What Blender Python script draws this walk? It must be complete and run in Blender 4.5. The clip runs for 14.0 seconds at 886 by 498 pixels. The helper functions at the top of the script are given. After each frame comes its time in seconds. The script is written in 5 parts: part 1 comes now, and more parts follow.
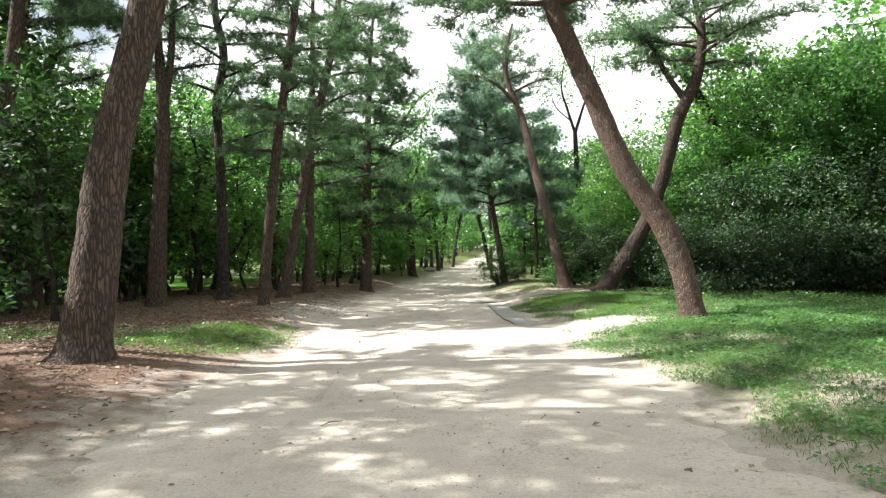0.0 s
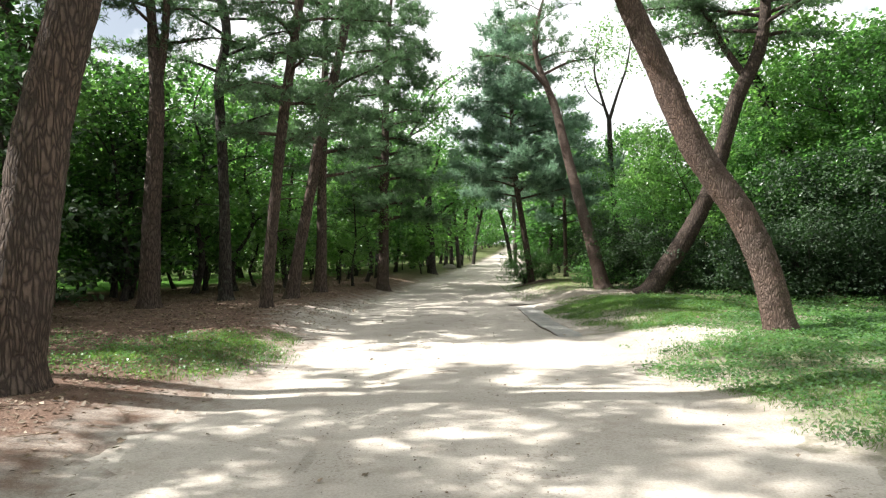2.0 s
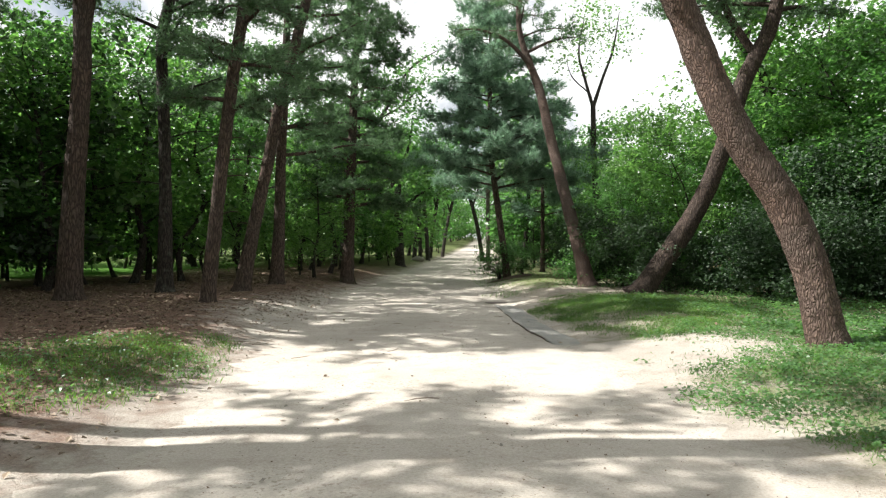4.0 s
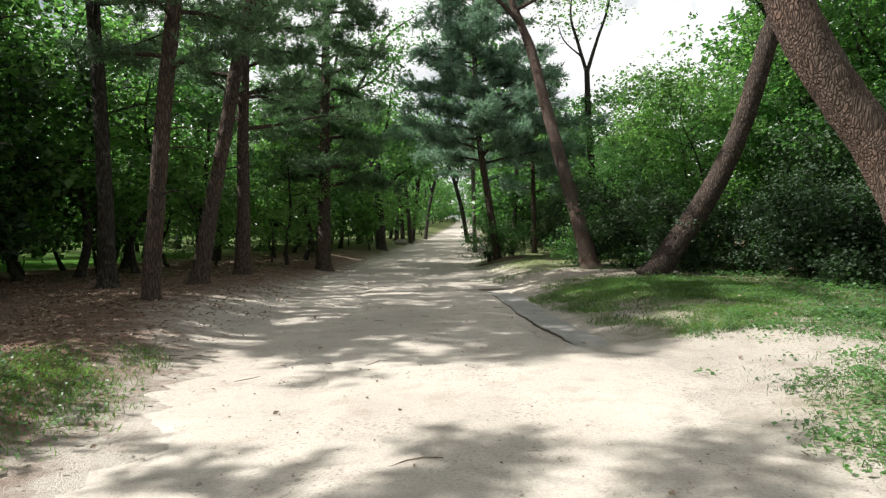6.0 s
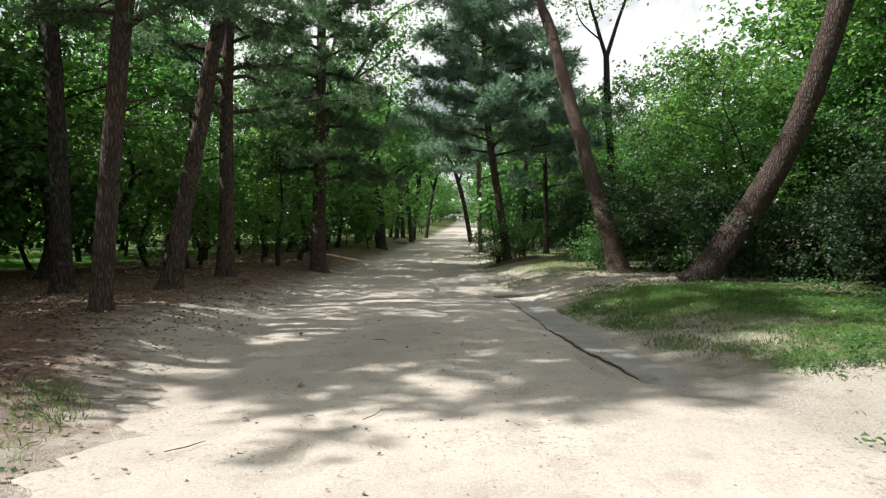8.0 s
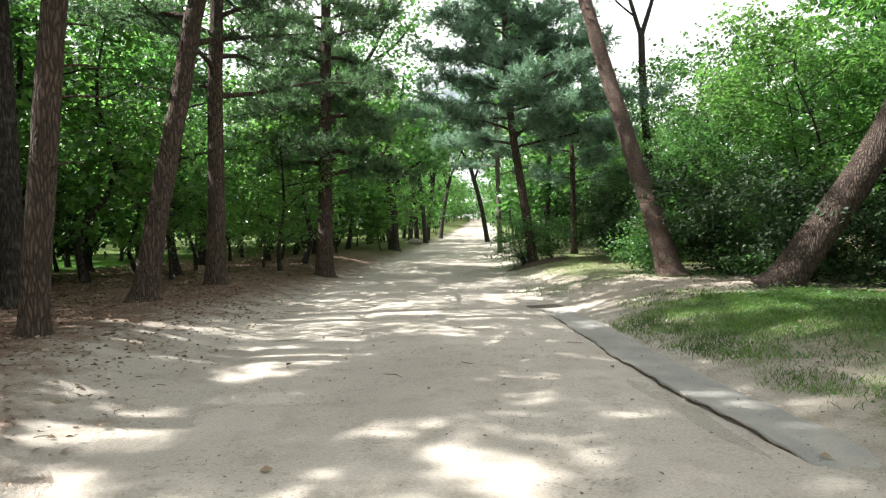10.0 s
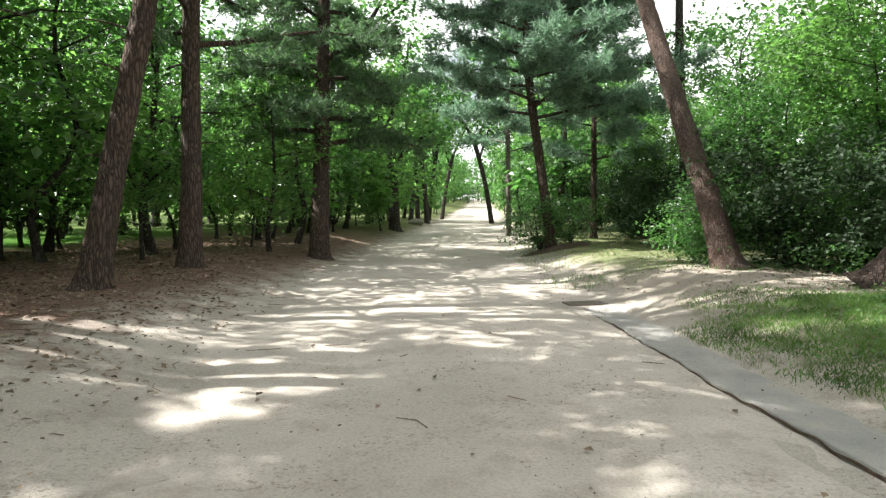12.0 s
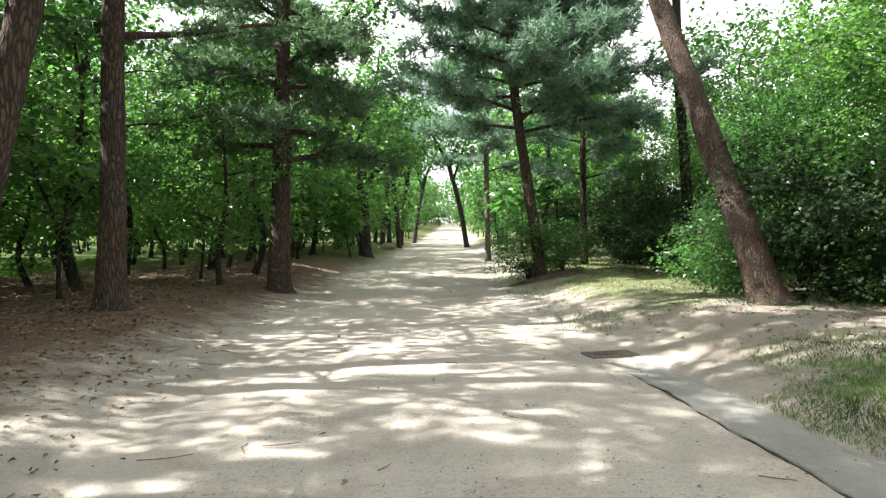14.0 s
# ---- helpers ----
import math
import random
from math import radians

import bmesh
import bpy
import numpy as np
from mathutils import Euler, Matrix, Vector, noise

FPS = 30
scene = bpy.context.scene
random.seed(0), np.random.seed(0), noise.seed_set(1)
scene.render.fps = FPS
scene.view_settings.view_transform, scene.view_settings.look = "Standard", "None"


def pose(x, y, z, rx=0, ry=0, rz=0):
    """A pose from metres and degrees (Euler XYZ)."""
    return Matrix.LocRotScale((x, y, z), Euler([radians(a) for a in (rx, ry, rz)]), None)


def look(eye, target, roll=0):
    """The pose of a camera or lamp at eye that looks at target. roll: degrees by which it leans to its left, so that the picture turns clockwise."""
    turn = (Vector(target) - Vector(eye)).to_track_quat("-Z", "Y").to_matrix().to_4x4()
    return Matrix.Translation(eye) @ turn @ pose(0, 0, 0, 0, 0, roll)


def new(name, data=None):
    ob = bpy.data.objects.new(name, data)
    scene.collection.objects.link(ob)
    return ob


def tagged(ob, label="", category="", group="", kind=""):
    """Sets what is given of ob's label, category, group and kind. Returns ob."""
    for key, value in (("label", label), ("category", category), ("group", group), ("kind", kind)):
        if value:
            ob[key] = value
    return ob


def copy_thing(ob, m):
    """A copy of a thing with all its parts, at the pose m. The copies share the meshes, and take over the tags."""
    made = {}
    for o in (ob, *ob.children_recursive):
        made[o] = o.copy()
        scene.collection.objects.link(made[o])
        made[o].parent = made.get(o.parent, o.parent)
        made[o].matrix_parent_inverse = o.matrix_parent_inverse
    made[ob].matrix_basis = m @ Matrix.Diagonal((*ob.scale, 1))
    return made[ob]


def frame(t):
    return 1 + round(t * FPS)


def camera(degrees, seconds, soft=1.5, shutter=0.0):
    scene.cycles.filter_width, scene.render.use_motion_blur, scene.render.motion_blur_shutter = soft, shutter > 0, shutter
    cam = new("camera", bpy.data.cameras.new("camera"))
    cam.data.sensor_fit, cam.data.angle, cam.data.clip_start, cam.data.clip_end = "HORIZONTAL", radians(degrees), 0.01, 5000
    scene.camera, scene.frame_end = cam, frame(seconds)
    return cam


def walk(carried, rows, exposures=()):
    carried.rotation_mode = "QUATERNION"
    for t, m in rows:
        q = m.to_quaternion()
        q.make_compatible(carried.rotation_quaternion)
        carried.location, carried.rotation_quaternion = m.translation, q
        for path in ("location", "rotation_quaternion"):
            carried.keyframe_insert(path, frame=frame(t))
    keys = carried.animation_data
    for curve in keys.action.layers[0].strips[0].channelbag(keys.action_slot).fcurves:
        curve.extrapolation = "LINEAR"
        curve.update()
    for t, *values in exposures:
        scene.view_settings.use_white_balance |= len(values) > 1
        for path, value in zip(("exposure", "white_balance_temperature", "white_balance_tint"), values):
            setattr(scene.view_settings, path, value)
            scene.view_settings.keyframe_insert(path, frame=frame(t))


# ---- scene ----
cam = camera(70.6, 14.0, soft=1.25)
METRES, EYE, TILT, LEAN, TURN = 16.7, 1.5, 0.0, 0.0, 0.0
ROWS = [
    (0.0, 0.0, 0.0, 0.0, 0.04, 1.7, 1.3),
    (0.5, -0.0017, 0.0382, 0.0008, -0.24, 1.61, 1.04),
    (1.0, -0.0047, 0.0742, 0.001, -0.39, 1.4, 0.78),
    (1.5, -0.008, 0.1094, 0.0032, 0.49, 1.12, 0.79),
    (2.0, -0.0125, 0.144, 0.0046, 1.73, 1.4, 1.03),
    (2.5, -0.0157, 0.1783, 0.0042, 0.79, 1.98, 1.51),
    (3.0, -0.0193, 0.2114, 0.0039, -0.21, 1.57, 0.13),
    (5.5, -0.0279, 0.3904, 0.003, -2.69, -0.42, 0.84),
    (6.0, -0.0292, 0.426, 0.0034, -2.93, -0.95, 1.19),
    (6.5, -0.0329, 0.4617, 0.0042, -3.37, -1.47, 1.11),
    (7.0, -0.0352, 0.496, 0.0043, -3.56, -1.81, 1.67),
    (7.5, -0.0376, 0.5299, 0.0041, -2.87, -2.2, 0.95),
    (8.0, -0.0384, 0.5652, 0.0038, -3.02, -1.05, 0.89),
    (10.5, -0.0476, 0.7466, 0.0029, -1.39, -0.97, 1.26),
    (11.0, -0.0531, 0.7818, 0.0033, -1.18, -2.03, 0.47),
    (11.5, -0.0572, 0.8175, 0.0021, -1.66, -2.57, 0.82),
    (12.0, -0.0612, 0.8533, 0.0022, -2.01, -2.74, 0.37),
    (12.5, -0.063, 0.8864, 0.003, -3.6, -2.84, 0.62),
    (13.0, -0.0648, 0.9255, 0.0049, -5.35, -2.6, 0.36),
    (13.5, -0.0669, 0.9609, 0.0064, -5.44, -2.61, -0.1),
    (14.0, -0.0684, 0.9967, 0.0077, -4.71, -0.68, 0.85),
]
EXPOSURES = [(0.0, 1.47), (3.0, 1.22), (5.3, 0.88), (7.4, 0.66), (8.2, 0.76), (10.3, 1.58), (14.0, 1.62)]
walk(cam, [(t, pose(0, 0, EYE, TILT, LEAN, TURN) @ pose(METRES * x, METRES * y, METRES * z, 90 + pitch, roll, yaw)) for t, x, y, z, yaw, pitch, roll in ROWS], EXPOSURES)


def ss(a):
    a = np.clip(a, 0, 1)
    return a * a * (3 - 2 * a)


# ---- world, sun ----
SUN_EL, SUN_AZ = 45, 271
world = bpy.data.worlds.new("sky")
scene.world = world
world.use_nodes = True
wn = world.node_tree
sky = wn.nodes.new("ShaderNodeTexSky")
sky.sky_type, sky.sun_disc = "NISHITA", False
sky.sun_elevation, sky.sun_rotation = radians(SUN_EL), radians(SUN_AZ)
sky.air_density, sky.dust_density = 1.3, 1.2
# bright summer haze that thickens towards the horizon
way = wn.nodes.new("ShaderNodeTexCoord")
height = wn.nodes.new("ShaderNodeSeparateXYZ")
haze = wn.nodes.new("ShaderNodeValToRGB")
blend = wn.nodes.new("ShaderNodeMix")
blend.data_type = "RGBA"
for spot, (at, amount) in zip((haze.color_ramp.elements[0], haze.color_ramp.elements[1], haze.color_ramp.elements.new(0.5)), ((0.0, 1.0), (1.0, 0.12), (0.45, 0.75))):
    spot.position, spot.color = at, (amount, amount, amount, 1)
blend.inputs[7].default_value = (15.0, 15.1, 15.2, 1)
# loose white clouds with blue between them, closing up towards the horizon
puffs = wn.nodes.new("ShaderNodeTexNoise")
puffs.inputs["Scale"].default_value, puffs.inputs["Detail"].default_value, puffs.inputs["Roughness"].default_value = 4.2, 6.0, 0.6
clear = wn.nodes.new("ShaderNodeValToRGB")
clear.color_ramp.elements[0].position, clear.color_ramp.elements[1].position = 0.37, 0.53
cover = wn.nodes.new("ShaderNodeMath")
cover.operation, cover.use_clamp = "MULTIPLY", True
gain = wn.nodes.new("ShaderNodeMath")
gain.operation = "ADD"
gain.inputs[1].default_value = 0.32
wn.links.new(way.outputs["Generated"], puffs.inputs["Vector"])
wn.links.new(puffs.outputs[0], clear.inputs[0])
wn.links.new(clear.outputs[0], gain.inputs[0])
wn.links.new(way.outputs["Generated"], height.inputs[0])
wn.links.new(height.outputs[2], haze.inputs[0])
wn.links.new(haze.outputs[0], cover.inputs[0])
wn.links.new(gain.outputs[0], cover.inputs[1])
wn.links.new(cover.outputs[0], blend.inputs[0])
wn.links.new(sky.outputs[0], blend.inputs[6])
wn.links.new(blend.outputs[2], wn.nodes["Background"].inputs[0])
wn.nodes["Background"].inputs[1].default_value = 0.0415
sun = new("sun", bpy.data.lights.new("sun", "SUN"))
sun.data.energy, sun.data.angle, sun.data.color = 5.0, radians(0.55), (1.0, 0.98, 0.94)
sun_dir = Vector((math.sin(radians(SUN_AZ)) * math.cos(radians(SUN_EL)), math.cos(radians(SUN_AZ)) * math.cos(radians(SUN_EL)), math.sin(radians(SUN_EL))))
sun.matrix_world = look(sun_dir * 60, (0, 0, 0))


# ---- materials ----
class Mat:
    """A node material with short helpers."""

    def __init__(self, name):
        self.m = bpy.data.materials.new(name)
        self.m.use_nodes = True
        self.t = self.m.node_tree
        self.b = self.t.nodes["Principled BSDF"]
        self.out = self.t.nodes["Material Output"]

    def n(self, kind, **values):
        node = self.t.nodes.new("ShaderNode" + kind)
        for k, v in values.items():
            node.inputs[k.replace("_", " ")].default_value = v
        return node

    def link(self, a, b):
        self.t.links.new(a, b)

    def coords(self, scale=(1, 1, 1), world_space=False):
        src = self.n("NewGeometry").outputs["Position"] if world_space else self.n("TexCoord").outputs["Object"]
        mp = self.n("Mapping", Scale=scale)
        self.link(src, mp.inputs[0])
        return mp.outputs[0]

    def noise(self, vec, scale, detail=4.0, rough=0.55):
        nz = self.n("TexNoise", Scale=scale, Detail=detail, Roughness=rough)
        self.link(vec, nz.inputs["Vector"])
        return nz.outputs[0]

    def ramp(self, fac, *stops):
        r = self.n("ValToRGB")
        e = r.color_ramp.elements
        while len(e) < len(stops):
            e.new(0.5)
        for el, (p, c) in zip(e, stops):
            el.position, el.color = p, (*c, 1) if len(c) == 3 else c
        self.link(fac, r.inputs[0])
        return r.outputs[0]

    def mix(self, fac, a, b, kind="MIX"):
        x = self.t.nodes.new("ShaderNodeMix")
        x.data_type, x.blend_type = "RGBA", kind
        for sock, v in ((x.inputs[0], fac), (x.inputs[6], a), (x.inputs[7], b)):
            if isinstance(v, (float, int)):
                sock.default_value = v
            elif isinstance(v, tuple):
                sock.default_value = (*v, 1)
            else:
                self.link(v, sock)
        return x.outputs[2]

    def math(self, op, a, b=0.0):
        x = self.n("Math")
        x.operation = op
        for sock, v in ((x.inputs[0], a), (x.inputs[1], b)):
            if isinstance(v, (float, int)):
                sock.default_value = v
            else:
                self.link(v, sock)
        return x.outputs[0]

    def bump(self, height, strength, distance):
        bp = self.n("Bump", Strength=strength, Distance=distance)
        self.link(height, bp.inputs["Height"])
        self.link(bp.outputs[0], self.b.inputs["Normal"])

    def done(self, color, rough=0.9, spec=0.25):
        if isinstance(color, tuple):
            self.b.inputs["Base Color"].default_value = (*color, 1)
        else:
            self.link(color, self.b.inputs["Base Color"])
        self.b.inputs["Roughness"].default_value = rough
        self.b.inputs["Specular IOR Level"].default_value = spec
        return self.m


def bark_mat(name, plate, crack, tint, size=20.0, stretch=0.2, lichen=0.0):
    m = Mat(name)
    v = m.coords((1, 1, stretch))
    warp = m.n("TexNoise", Scale=5.0, Detail=3.0)
    m.link(v, warp.inputs["Vector"])
    add = m.n("MixRGB")
    add.blend_type = "LINEAR_LIGHT"
    add.inputs[0].default_value = 0.10
    m.link(v, add.inputs[1])
    m.link(warp.outputs["Color"], add.inputs[2])
    vor = m.n("TexVoronoi", Scale=size)
    vor.feature = "DISTANCE_TO_EDGE"
    m.link(add.outputs[0], vor.inputs["Vector"])
    edge = m.ramp(vor.outputs["Distance"], (0.0, (0, 0, 0)), (0.26, (1, 1, 1)))
    flake = m.noise(m.coords((1, 1, 0.5)), 34.0, 5.0, 0.65)
    broad = m.noise(m.coords(), 1.3, 3.0)
    tone = m.mix(m.ramp(broad, (0.35, (0, 0, 0)), (0.65, (1, 1, 1))), plate, tint)
    tone = m.mix(1.0, tone, m.ramp(flake, (0.3, (0.6, 0.6, 0.6)), (0.72, (1, 1, 1))), "MULTIPLY")
    col = m.mix(edge, crack, tone)
    if lichen:
        spots = m.ramp(m.noise(m.coords(), 5.0, 5.0), (0.56, (0, 0, 0)), (0.66, (1, 1, 1)))
        col = m.mix(m.math("MULTIPLY", spots, lichen), col, (0.25, 0.27, 0.22))
    h = m.math("ADD", edge, m.math("MULTIPLY", flake, 0.5))
    m.bump(h, 0.9, 0.025)
    return m.done(col, 0.92, 0.15)


def leaf_mat(name, a, b, through_col, share=0.45, gloss=0.45):
    m = Mat(name)
    isl = m.n("NewGeometry").outputs["Random Per Island"]
    obj = m.n("ObjectInfo").outputs["Random"]
    col = m.mix(isl, a, b)
    col = m.mix(m.math("MULTIPLY", obj, 0.3), col, (0.07, 0.115, 0.035))
    # clump noise varies leaf tone and paints in the dark gaps between sprays
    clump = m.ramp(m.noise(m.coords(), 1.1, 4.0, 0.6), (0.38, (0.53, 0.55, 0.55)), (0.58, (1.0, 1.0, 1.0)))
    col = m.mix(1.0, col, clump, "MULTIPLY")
    m.done(col, gloss, 0.5)
    tr = m.n("BsdfTranslucent")
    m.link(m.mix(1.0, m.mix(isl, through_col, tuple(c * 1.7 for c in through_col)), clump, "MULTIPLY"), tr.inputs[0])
    mx = m.n("MixShader", Fac=share)
    m.link(m.b.outputs[0], mx.inputs[1])
    m.link(tr.outputs[0], mx.inputs[2])
    m.link(mx.outputs[0], m.out.inputs[0])
    return m.m


BARK_PINE = bark_mat("pine_bark", (0.180, 0.126, 0.098), (0.044, 0.033, 0.028), (0.140, 0.108, 0.090))
BARK_RED = bark_mat("red_pine_bark", (0.205, 0.136, 0.105), (0.075, 0.053, 0.045), (0.175, 0.135, 0.112), 30.0, 0.3)
# red pine bark with the thicket's shade put into its brown
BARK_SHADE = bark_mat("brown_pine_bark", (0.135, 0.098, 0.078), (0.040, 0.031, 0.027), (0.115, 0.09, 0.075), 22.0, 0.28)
BARK_DARK = bark_mat("dark_bark", (0.085, 0.07, 0.058), (0.024, 0.021, 0.019), (0.105, 0.09, 0.078), 20.0, 0.18, 0.2)
BARK_PALE = bark_mat("pale_bark", (0.29, 0.255, 0.215), (0.10, 0.085, 0.072), (0.225, 0.205, 0.175), 14.0, 0.3, 0.3)
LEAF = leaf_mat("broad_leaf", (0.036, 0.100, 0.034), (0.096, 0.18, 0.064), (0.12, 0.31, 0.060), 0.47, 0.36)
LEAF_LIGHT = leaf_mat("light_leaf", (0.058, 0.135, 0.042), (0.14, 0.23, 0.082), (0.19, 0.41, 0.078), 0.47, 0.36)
# dark glossy leaf, darkened further to carry the shade where it grows
LEAF_DARK_SHADED = leaf_mat("glossy_dark_leaf", (0.017, 0.042, 0.019), (0.037, 0.074, 0.028), (0.045, 0.115, 0.025), 0.28, 0.6)
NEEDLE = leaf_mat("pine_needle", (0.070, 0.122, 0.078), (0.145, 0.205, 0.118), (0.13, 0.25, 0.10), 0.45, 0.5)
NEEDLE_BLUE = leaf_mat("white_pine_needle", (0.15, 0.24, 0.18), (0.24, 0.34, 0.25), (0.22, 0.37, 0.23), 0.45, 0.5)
NEEDLE_DRY = leaf_mat("dry_needle", (0.17, 0.115, 0.07), (0.22, 0.16, 0.095), (0.16, 0.09, 0.04), 0.3, 0.6)
GRASS = leaf_mat("grass_blade", (0.060, 0.142, 0.030), (0.135, 0.235, 0.056), (0.19, 0.35, 0.055), 0.4, 0.5)
WEED = leaf_mat("weed_leaf", (0.05, 0.13, 0.045), (0.115, 0.215, 0.075), (0.15, 0.34, 0.07), 0.4, 0.4)
LITTER = leaf_mat("fallen_leaf", (0.11, 0.065, 0.042), (0.46, 0.34, 0.245), (0.12, 0.07, 0.03), 0.12, 0.7)


def sand_colour(m, v, big, mid, fine):
    """Pale packed sand: broad tone, darker trodden smears, grain and dark crumbs."""
    col = m.mix(m.ramp(big, (0.35, (0, 0, 0)), (0.65, (1, 1, 1))), (0.455, 0.408, 0.353), (0.55, 0.497, 0.432))
    col = m.mix(m.math("MULTIPLY", m.ramp(mid, (0.50, (0, 0, 0)), (0.70, (1, 1, 1))), 0.55), col, (0.35, 0.295, 0.245))
    col = m.mix(1.0, col, m.ramp(fine, (0.25, (0.70, 0.70, 0.70)), (0.62, (1, 1, 1))), "MULTIPLY")
    specks = m.ramp(m.noise(v, 24.0, 2.0), (0.58, (0, 0, 0)), (0.65, (1, 1, 1)))
    patch = m.ramp(m.noise(v, 1.1, 3.0), (0.45, (0.15, 0.15, 0.15)), (0.65, (1, 1, 1)))
    return m.mix(m.math("MULTIPLY", m.math("MULTIPLY", specks, patch), 0.6), col, (0.19, 0.15, 0.12))


def sand_mat():
    m = Mat("packed_sand")
    v = m.coords((1, 1, 1), True)
    big, mid, fine = m.noise(v, 0.45, 4.0), m.noise(v, 2.4, 6.0, 0.65), m.noise(v, 45.0, 4.0, 0.7)
    grit = m.n("TexVoronoi", Scale=60.0)
    m.link(v, grit.inputs["Vector"])
    h = m.math("ADD", m.math("MULTIPLY", mid, 2.2), m.math("MULTIPLY", fine, 1.1))
    h = m.math("ADD", h, m.math("MULTIPLY", grit.outputs["Distance"], 0.25))
    m.bump(h, 0.4, 0.016)
    return m.done(sand_colour(m, v, big, mid, fine), 0.95, 0.12)


def soil_mat():
    """Forest soil: sandy beside the road, reddish litter under the trees, mossy green in patches."""
    m = Mat("forest_soil")
    v = m.coords((1, 1, 1), True)
    sep = m.n("SeparateXYZ")
    m.link(m.n("NewGeometry").outputs["Position"], sep.inputs[0])
    # across: metres from a line that bends with the path
    y = sep.outputs[1]
    x = m.math("SUBTRACT", sep.outputs[0], m.math("MULTIPLY", m.math("MAXIMUM", m.math("SUBTRACT", y, 33.0), 0.0), 0.1))
    west = m.math("MULTIPLY", x, -1.0)
    big, mid, fine = m.noise(v, 0.45, 4.0), m.noise(v, 2.4, 6.0, 0.65), m.noise(v, 45.0, 4.0, 0.7)
    litter = m.mix(m.ramp(mid, (0.35, (0, 0, 0)), (0.65, (1, 1, 1))), (0.075, 0.047, 0.035), (0.165, 0.105, 0.078))
    litter = m.mix(m.ramp(fine, (0.42, (0, 0, 0)), (0.7, (1, 1, 1))), litter, (0.25, 0.17, 0.128))
    sandy = sand_colour(m, v, big, mid, fine)
    wob = m.math("MULTIPLY", m.math("SUBTRACT", mid, 0.5), 3.4)
    # the bare margin widens beyond the first trees and narrows again further on
    edge = m.math("ADD", 2.85, m.math("MULTIPLY", m.ramp(m.math("DIVIDE", m.math("SUBTRACT", y, 14.5), 5.0), (0.0, (0, 0, 0)), (1.0, (1, 1, 1))), 1.6))
    edge = m.math("SUBTRACT", edge, m.math("MULTIPLY", m.ramp(m.math("DIVIDE", m.math("SUBTRACT", y, 20.0), 14.0), (0.0, (0, 0, 0)), (1.0, (1, 1, 1))), 1.2))
    left = m.math("DIVIDE", m.math("ADD", m.math("SUBTRACT", west, edge), wob), 1.4)
    base = m.mix(m.ramp(left, (0.0, (0, 0, 0)), (1.0, (1, 1, 1))), sandy, litter)
    right = m.math("ADD", m.math("SUBTRACT", x, 2.7), wob)
    earthy = m.mix(m.ramp(fine, (0.35, (0, 0, 0)), (0.65, (1, 1, 1))), (0.29, 0.245, 0.197), (0.42, 0.368, 0.305))
    base = m.mix(m.math("MULTIPLY", m.ramp(m.math("ADD", right, 0.6), (0.0, (0, 0, 0)), (1.0, (1, 1, 1))), 0.8), base, earthy)
    green = m.mix(fine, (0.062, 0.105, 0.032), (0.135, 0.165, 0.062))
    patch = m.noise(v, 0.55, 5.0, 0.62)
    lawn = m.math("MULTIPLY", m.ramp(m.math("DIVIDE", m.math("SUBTRACT", y, 28.5), 2.5), (0.0, (0, 0, 0)), (1.0, (1, 1, 1))), 0.14)
    patch = m.math("ADD", patch, lawn)
    dx = m.math("DIVIDE", m.math("SUBTRACT", x, 5.6), 4.4)
    dy = m.math("DIVIDE", m.math("SUBTRACT", y, 25.2), 2.6)
    bare = m.ramp(m.math("ADD", m.math("MULTIPLY", dx, dx), m.math("ADD", m.math("MULTIPLY", dy, dy), m.math("MULTIPLY", wob, 0.25))), (0.5, (1, 1, 1)), (1.0, (0, 0, 0)))
    patch = m.math("SUBTRACT", patch, m.math("MULTIPLY", bare, 0.4))
    tx = m.math("DIVIDE", m.math("SUBTRACT", x, 3.1), 2.3)
    ty = m.math("DIVIDE", m.math("SUBTRACT", y, 14.3), 1.8)
    trodden = m.ramp(m.math("ADD", m.math("MULTIPLY", tx, tx), m.math("ADD", m.math("MULTIPLY", ty, ty), m.math("MULTIPLY", wob, 0.2))), (0.5, (1, 1, 1)), (1.0, (0, 0, 0)))
    base = m.mix(trodden, base, sandy)
    patch = m.math("SUBTRACT", patch, m.math("MULTIPLY", trodden, 0.4))
    sx = m.math("DIVIDE", m.math("SUBTRACT", x, 6.4), 3.6)
    sy = m.math("DIVIDE", m.math("SUBTRACT", y, 20.2), 2.6)
    strip = m.ramp(m.math("ADD", m.math("MULTIPLY", sx, sx), m.math("MULTIPLY", sy, sy)), (0.5, (1, 1, 1)), (1.1, (0, 0, 0)))
    patch = m.math("ADD", patch, m.math("MULTIPLY", strip, 0.12))
    gmask = m.math("MULTIPLY", m.ramp(patch, (0.38, (0, 0, 0)), (0.50, (1, 1, 1))), m.ramp(right, (0.0, (0, 0, 0)), (1.0, (1, 1, 1))))
    green = m.mix(m.math("MULTIPLY", lawn, 5.0), green, m.mix(mid, (0.085, 0.13, 0.03), (0.19, 0.225, 0.06)))
    base = m.mix(m.math("MULTIPLY", gmask, 0.75), base, green)
    far = m.ramp(m.math("DIVIDE", m.math("ADD", m.math("SUBTRACT", west, m.math("SUBTRACT", 17.0, m.math("MULTIPLY", m.ramp(m.math("DIVIDE", m.math("SUBTRACT", y, 28.0), 12.0), (0.0, (0, 0, 0)), (1.0, (1, 1, 1))), 6.0))), wob), 4.0), (0.0, (0, 0, 0)), (1.0, (1, 1, 1)))
    base = m.mix(far, base, m.mix(mid, (0.04, 0.12, 0.014), (0.08, 0.175, 0.025)))
